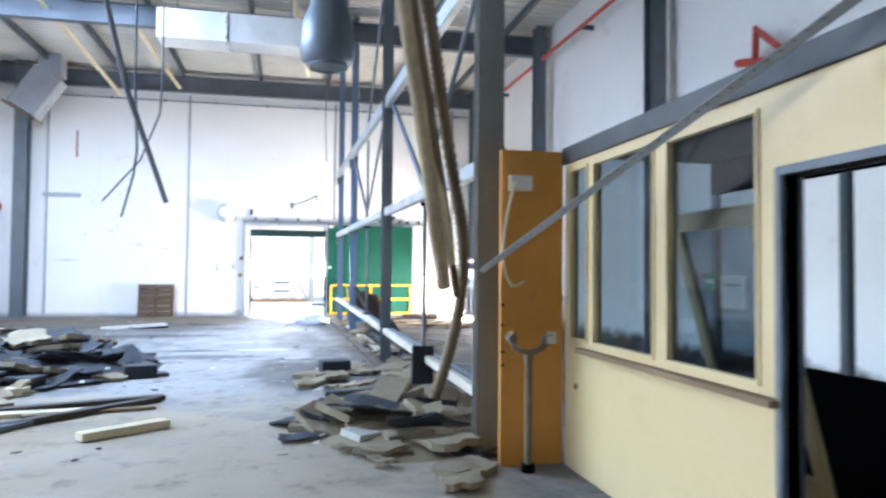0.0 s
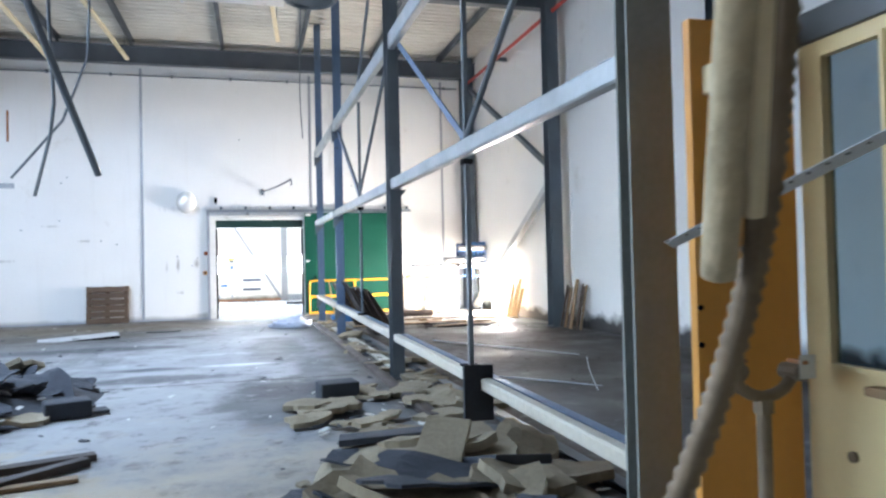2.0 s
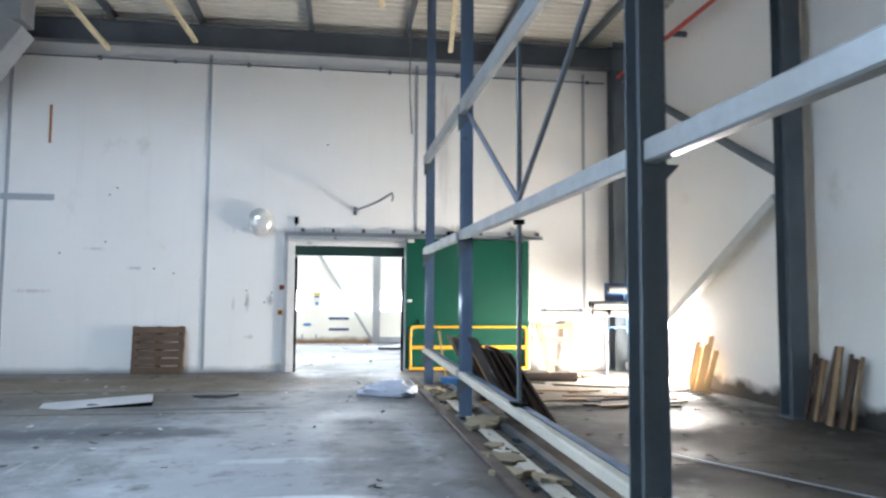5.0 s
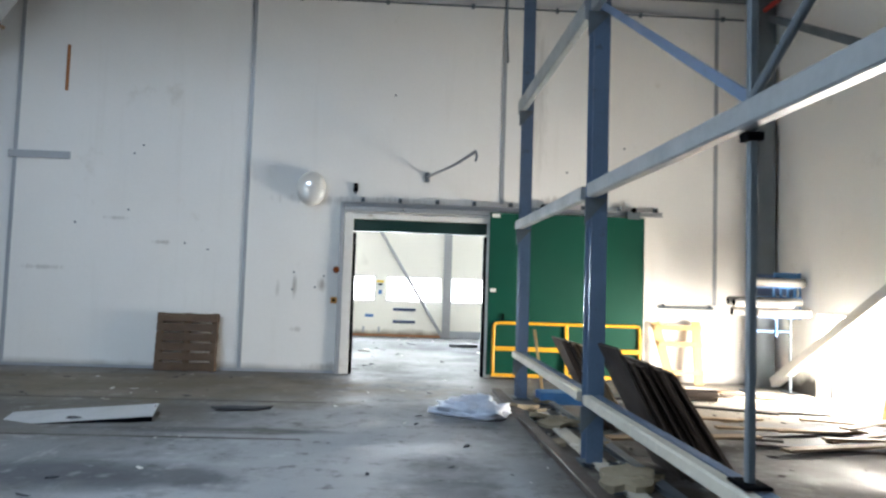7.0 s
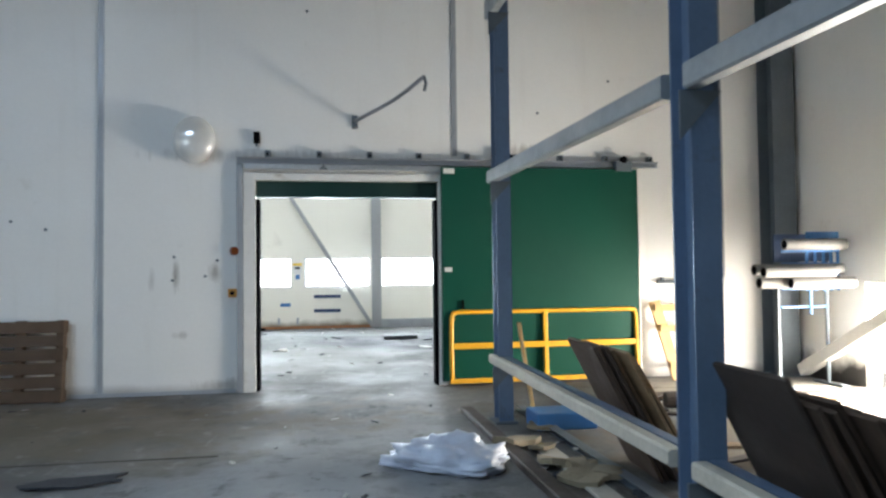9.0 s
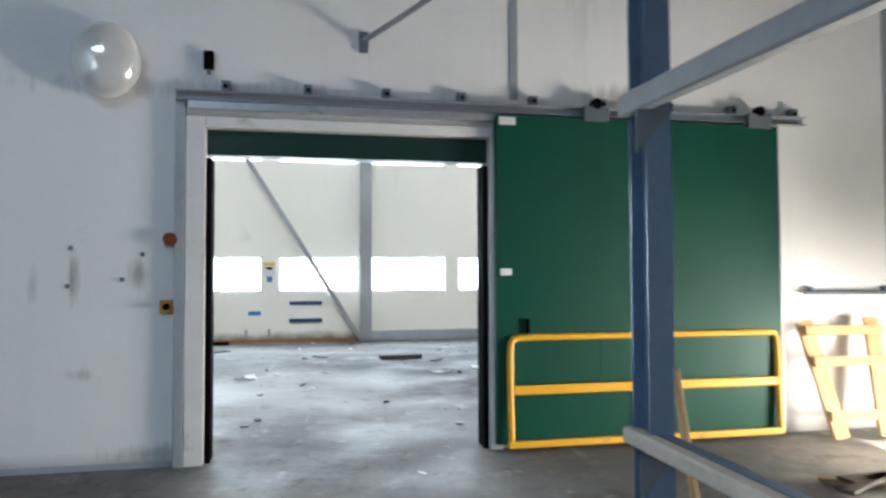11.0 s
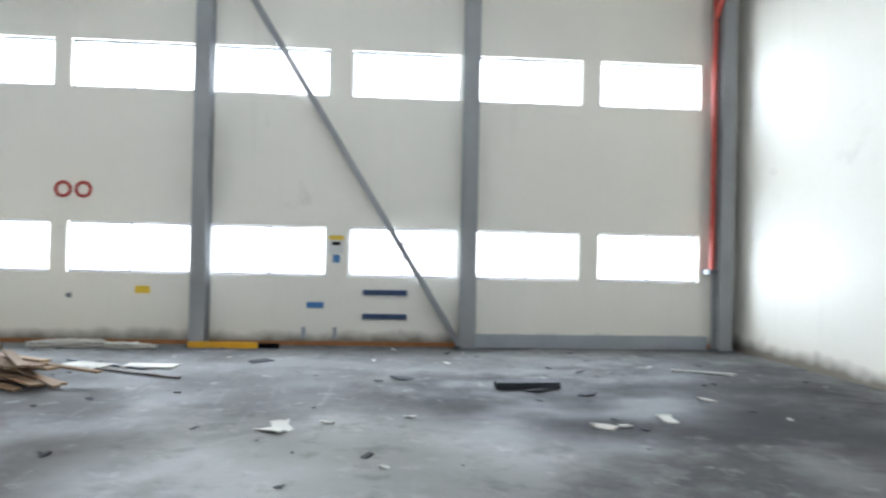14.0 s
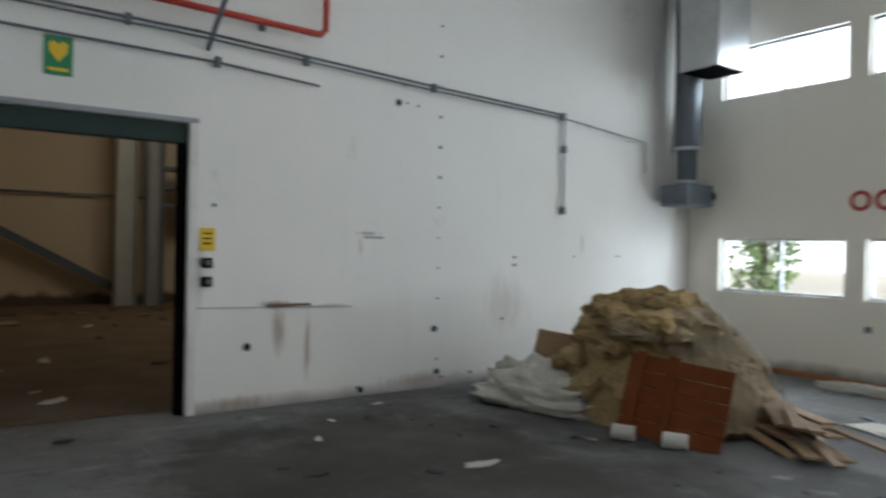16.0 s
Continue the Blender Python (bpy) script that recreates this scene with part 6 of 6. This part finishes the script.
def scatter(name, label, n, x0, x1, y0, y1, dark, mat):
    """Grit too small and many to count."""
    bm = bmesh.new()
    for i in range(n):
        k = rnd.uniform(0.15, 0.55)
        me = CHIP[i % 5]
        m = pose(rnd.uniform(x0, x1), rnd.uniform(y0, y1), 0.003, rnd.uniform(-6, 6), rnd.uniform(-6, 6), rnd.uniform(0, 360)) @ Matrix.Diagonal((k, k, k, 1))
        vs = [bm.verts.new(m @ v.co) for v in me.vertices]
        for p in me.polygons:
            bm.faces.new([vs[j] for j in p.vertices])
    return tagged(part(name, bm, mat), label, "grit", kind="stuff")


scatter("floor_grit", "dark grit and splinters over the dirty floor", 160, 2.9, 6.9, 5.5, 19.5, True, M_WOODDARK)
scatter("floor_grit", "pale grit scattered over the concrete floor", 60, -6.5, 2.0, 3.5, 20.5, False, M_PAPER)
scatter("floor_grit", "dark grit scattered over the concrete floor", 110, -6.5, 2.2, 3.0, 20.5, True, M_FELT)
scatter("floor_grit", "dark grit scattered over the concrete floor", 60, -6.8, 6.2, 21.8, 31.0, True, M_FELT)
for i in range(85):
    scrap(rnd.choice(("chip", "dark", "dark")), rnd.uniform(-6.8, 6.0), rnd.uniform(21.8, 31.0), 0.004, 0, 0, rnd.uniform(0, 360), rnd.uniform(0.2, 0.75))
for x, y, L, rz in ((4.8, 8.6, 2.6, 66), (3.95, 8.2, 1.5, -50), (4.6, 11.5, 3.2, -62)):
    hanging("loose_cable", "pale cable lying on the dirty floor", [(x - L / 2 * math.cos(radians(rz)), y - L / 2 * math.sin(radians(rz)), 0.012), (x, y + 0.05, 0.012), (x + L / 2 * math.cos(radians(rz)), y + L / 2 * math.sin(radians(rz)), 0.012)], 0.008, M_TRIM, "cable")


def sack(name, label, m, a, b, h, mat, seed, crumple=0.0):
    bm = bmesh.new()
    bmesh.ops.create_uvsphere(bm, u_segments=56, v_segments=34, radius=1)
    for v in bm.verts:
        p = v.co.copy()
        k = 1 + 0.20 * noise.fractal(p * 2.6 + Vector((seed, 0, 0)), 0.6, 2.1, 5)
        if crumple:
            k += 0.22 * noise.noise(p * 2.1 + Vector((seed, 5, 0))) - crumple * abs(noise.noise(p * 5.5 + Vector((0, seed, 2)))) - 0.5 * crumple * abs(noise.noise(p * 12 + Vector((3, seed, 0))))
        q = (abs(p.x) ** 4 + abs(p.y) ** 4) ** 0.25 + 1e-6
        r = (p.x ** 2 + p.y ** 2) ** 0.5 + 1e-6
        v.co = Vector((p.x * r / q * 1.05 * a * k, p.y * r / q * 1.05 * b * k, max(0.0, (p.z * 0.6 + 0.35) * h * k)))
    for f in bm.faces:
        f.smooth = True
    o = part(name, bm, mat)
    o.matrix_world = m
    return tagged(o, label, "sack")


sack("plastic_sack", "pale blue-white plastic sack lying on the floor", pose(1.55, 17.2, 0, 0, 0, -35), 0.46, 0.28, 0.22, M_BAG, 2, 0.16)
for x, y, a, b, rz in ((-2.5, 16.5, 0.6, 0.35, 10), (-1.2, 17.3, 0.5, 0.1, 5)):
    o = scrap("dark", x, y, 0.01, 0, 0, rz, 3.5)

# ---- the heap of mineral wool in the store ----
mound("wool_heap", "tall heap of torn yellow-brown mineral wool", -4.95, 28.1, 1.30, 1.20, 1.10, M_WOOL, 6, 70, 0.10)


def wool(x, y, z, s, seed, rz, mat=M_WOOL, label="crumpled mineral wool batt on the heap", name="wool_batt"):
    bm = bmesh.new()
    bmesh.ops.create_icosphere(bm, subdivisions=4, radius=1)
    for v in bm.verts:
        d = v.co.normalized()
        q = max(abs(d.x), abs(d.y)) ** 0.5
        p = Vector((d.x * 0.46 / max(q, 0.6), d.y * 0.34 / max(q, 0.6), d.z * 0.15))
        p += noise.noise_vector(d * 2.0 + Vector((seed * 3.1, 0, 0))) * 0.10 + noise.noise_vector(d * 6 + Vector((seed, 7, 0))) * 0.035 + noise.noise_vector(d * 15 + Vector((seed, 3, 0))) * 0.03
        p.z -= 0.25 * (p.x * p.x + p.y * p.y)
        v.co = p * s
    o = part(name, bm, mat)
    r = random.Random(seed)
    o.matrix_world = pose(x, y, z, r.uniform(-22, 22), r.uniform(-22, 22), rz)
    return tagged(o, label, "insulation")


r7 = random.Random(77)
for i in range(46):
    a, q = r7.uniform(0, 6.28), r7.random() ** 0.5 * 0.9
    x, y = -5.12 + math.cos(a) * q * 0.85, 28.0 + math.sin(a) * q * 0.95
    wool(x, y, 1.10 * max(0, 1 - q * q) ** 0.8 + 0.06, r7.uniform(0.5, 0.9), i + 5, r7.uniform(0, 360))


def drape(label, u0, u1, v0, v1, lift, seed, mat):
    """A sheet lying in folds over the heap, given in the heap's own two directions."""
    nu, nv = 34, 34
    bm = bmesh.new()
    rows = []
    for i in range(nu + 1):
        row = []
        for j in range(nv + 1):
            u = u0 + (u1 - u0) * i / nu + 0.05 * noise.noise(Vector((j * 0.5, seed, i * 0.05)))
            v = v0 + (v1 - v0) * j / nv + 0.05 * noise.noise(Vector((i * 0.5, seed + 9, j * 0.05)))
            k = max(0, 1 - (u * u + v * v)) ** 0.8
            fold = 0.09 * noise.fractal(Vector((u * 3.0, v * 3.0, seed)), 0.8, 2.0, 4) - 0.10 * abs(noise.noise(Vector((u * 6 + v * 4, v * 2, seed + 3)))) + 0.025 * noise.noise(Vector((u * 17, v * 17, seed)))
            row.append(bm.verts.new((u * 1.30, v * 1.20, max(0.02, 1.12 * k + lift + fold))))
        rows.append(row)
    for i in range(nu):
        for j in range(nv):
            bm.faces.new((rows[i][j], rows[i + 1][j], rows[i + 1][j + 1], rows[i][j + 1])).smooth = True
    bmesh.ops.solidify(bm, geom=bm.faces[:], thickness=0.025)
    o = part("insulation_sheet", bm, mat)
    o.matrix_world = pose(-4.95, 28.1, 0)
    return tagged(o, label, "insulation")


drape("pale paper-faced insulation blanket draped over the heap", 0.22, 0.80, -0.55, 0.60, 0.12, 4, M_SHEET)
drape("pale paper-faced insulation blanket draped over the heap", 0.50, 0.98, -0.62, 0.10, 0.09, 11, M_SHEET)
drape("torn mineral wool blanket folded over the heap", -0.55, 0.10, -0.55, 0.2, 0.14, 17, M_WOOL)
for i in range(16):
    t_ = i / 15
    wool(-4.62 + 0.55 * t_ + r7.uniform(-0.12, 0.12), 27.62 - 0.25 * t_ + r7.uniform(-0.25, 0.45), 1.02 - 0.72 * t_ + r7.uniform(-0.05, 0.1), r7.uniform(0.3, 0.6), 60 + i, r7.uniform(0, 360), M_SHEET if i % 3 else M_WOOL)
sack("plastic_sheet", "crumpled milky plastic sheet at the foot of the heap", pose(-5.62, 26.98, 0, 0, 0, 14), 0.80, 0.42, 0.42, M_FILM, 11, 0.35)
sack("plastic_sheet", "crumpled milky plastic sheet at the foot of the heap", pose(-6.2, 27.35, 0, 0, 0, 40), 0.50, 0.34, 0.50, M_FILM, 14, 0.35)
bd = thing("cardboard_sheet", "brown sheet of board propped behind the heap", "board", pose(-6.15, 27.6, 0, -16, 6, 25))
part("sheet", boxed(-0.35, 0.35, -0.012, 0.012, 0, 0.72), M_WOOD, bd)
cr = thing("crate_side", "red-brown boarded panel with battens leaning on the heap", "panel", pose(-3.92, 26.84, 0.02, -22, 6, 24))
for i in range(5):
    part("board", boxed(-0.46, 0.46, 0, 0.022, 0.012 + i * 0.15, 0.012 + i * 0.15 + 0.143, bevel=0.003), M_REDWOOD, cr)
for x in (-0.36, -0.06):
    part("batten", boxed(x - 0.05, x + 0.05, -0.03, -0.001, 0, 0.78, bevel=0.004), M_REDWOOD, cr)
for x, y in ((-4.25, 26.68), (-3.82, 26.85)):
    c = thing("tin_can", "dirty pale can on its side by the panel", "can", pose(x, y, 0.07, 0, 0, 30))
    part("body", sweep(bmesh.new(), prof_o(0.07, 14), (-0.1, 0, 0), (0.1, 0, 0)), M_PAPER, c)
    part("rim", sweep(bmesh.new(), prof_o(0.074, 14), (-0.104, 0, 0), (-0.1, 0, 0)), M_GALV, c)
for i in range(16):
    plank("broken brown plank beside the wool heap", pose(-3.4 + r7.uniform(-0.35, 0.5), 27.8 + r7.uniform(-0.4, 0.7), 0.02 + 0.035 * (i % 8), r7.uniform(-4, 4), r7.uniform(-3, 9), -32 + r7.uniform(-22, 22)),
          r7.uniform(0.7, 1.4), r7.uniform(0.08, 0.16), 0.025, M_WOOD)
for x, y, rz, L, w, mat, lab in ((-3.1, 29.1, -20, 0.6, 0.4, M_PAPER, "pale sheet lying on the floor"), (-2.3, 29.1, -5, 0.65, 0.3, M_PAPER, "pale sheet lying on the floor"), (-2.4, 28.6, -28, 1.6, 0.06, M_WOODDARK, "dark batten lying on the floor"),
                                 (-2.9, 29.2, -30, 1.4, 0.05, M_STEEL_DARK, "dark batten lying on the floor"), (2.3, 27.8, 4, 0.75, 0.16, M_FELT, "dark offcut lying on the stained floor"), (4.9, 28.9, -25, 0.8, 0.05, M_PAPER, "pale lath lying on the floor")):
    plank(lab, pose(x, y, 0.004, 0, 0, rz), L, w, 0.02 if mat is not M_FELT else 0.07, mat, "sheet", "loose_sheet")
sack("white_rag", "crumpled white rag by the foot of the wall", pose(-4.1, 30.9, 0, 0, 0, 5), 0.55, 0.12, 0.13, M_PAPER, 5, 0.3)
sack("white_rag", "crumpled white rag by the foot of the wall", pose(-3.2, 30.85, 0, 0, 0, -8), 0.4, 0.12, 0.10, M_PAPER, 6, 0.3)
for i in range(46):
    k = r7.choice(("chip", "dark", "slab", "dark"))
    scrap(k, r7.uniform(-19.5, -8.2), r7.uniform(21.9, 27.0), 0.03, r7.uniform(-8, 8), r7.uniform(-8, 8), r7.uniform(0, 360), r7.uniform(0.5, 1.6) if k != "slab" else r7.uniform(0.3, 0.6))
for x, y, sc, k in ((2.345, 27.6, 1.5, "dark"), (-0.26, 25.8, 1.6, "chip"), (2.6, 25.9, 1.3, "chip"), (-4.31, 25.1, 1.4, "chip"), (-0.2, 25.92, 1.7, "chip"), (0.9, 28.3, 1.6, "dark"), (-1.0, 29.6, 1.8, "dark"), (3.3, 26.2, 1.4, "chip"), (2.9, 27.4, 1.3, "dark"), (4.1, 27.1, 1.2, "chip")):
    scrap(k, x, y, 0.008, r7.uniform(-6, 6), r7.uniform(-6, 6), r7.uniform(0, 360), sc)
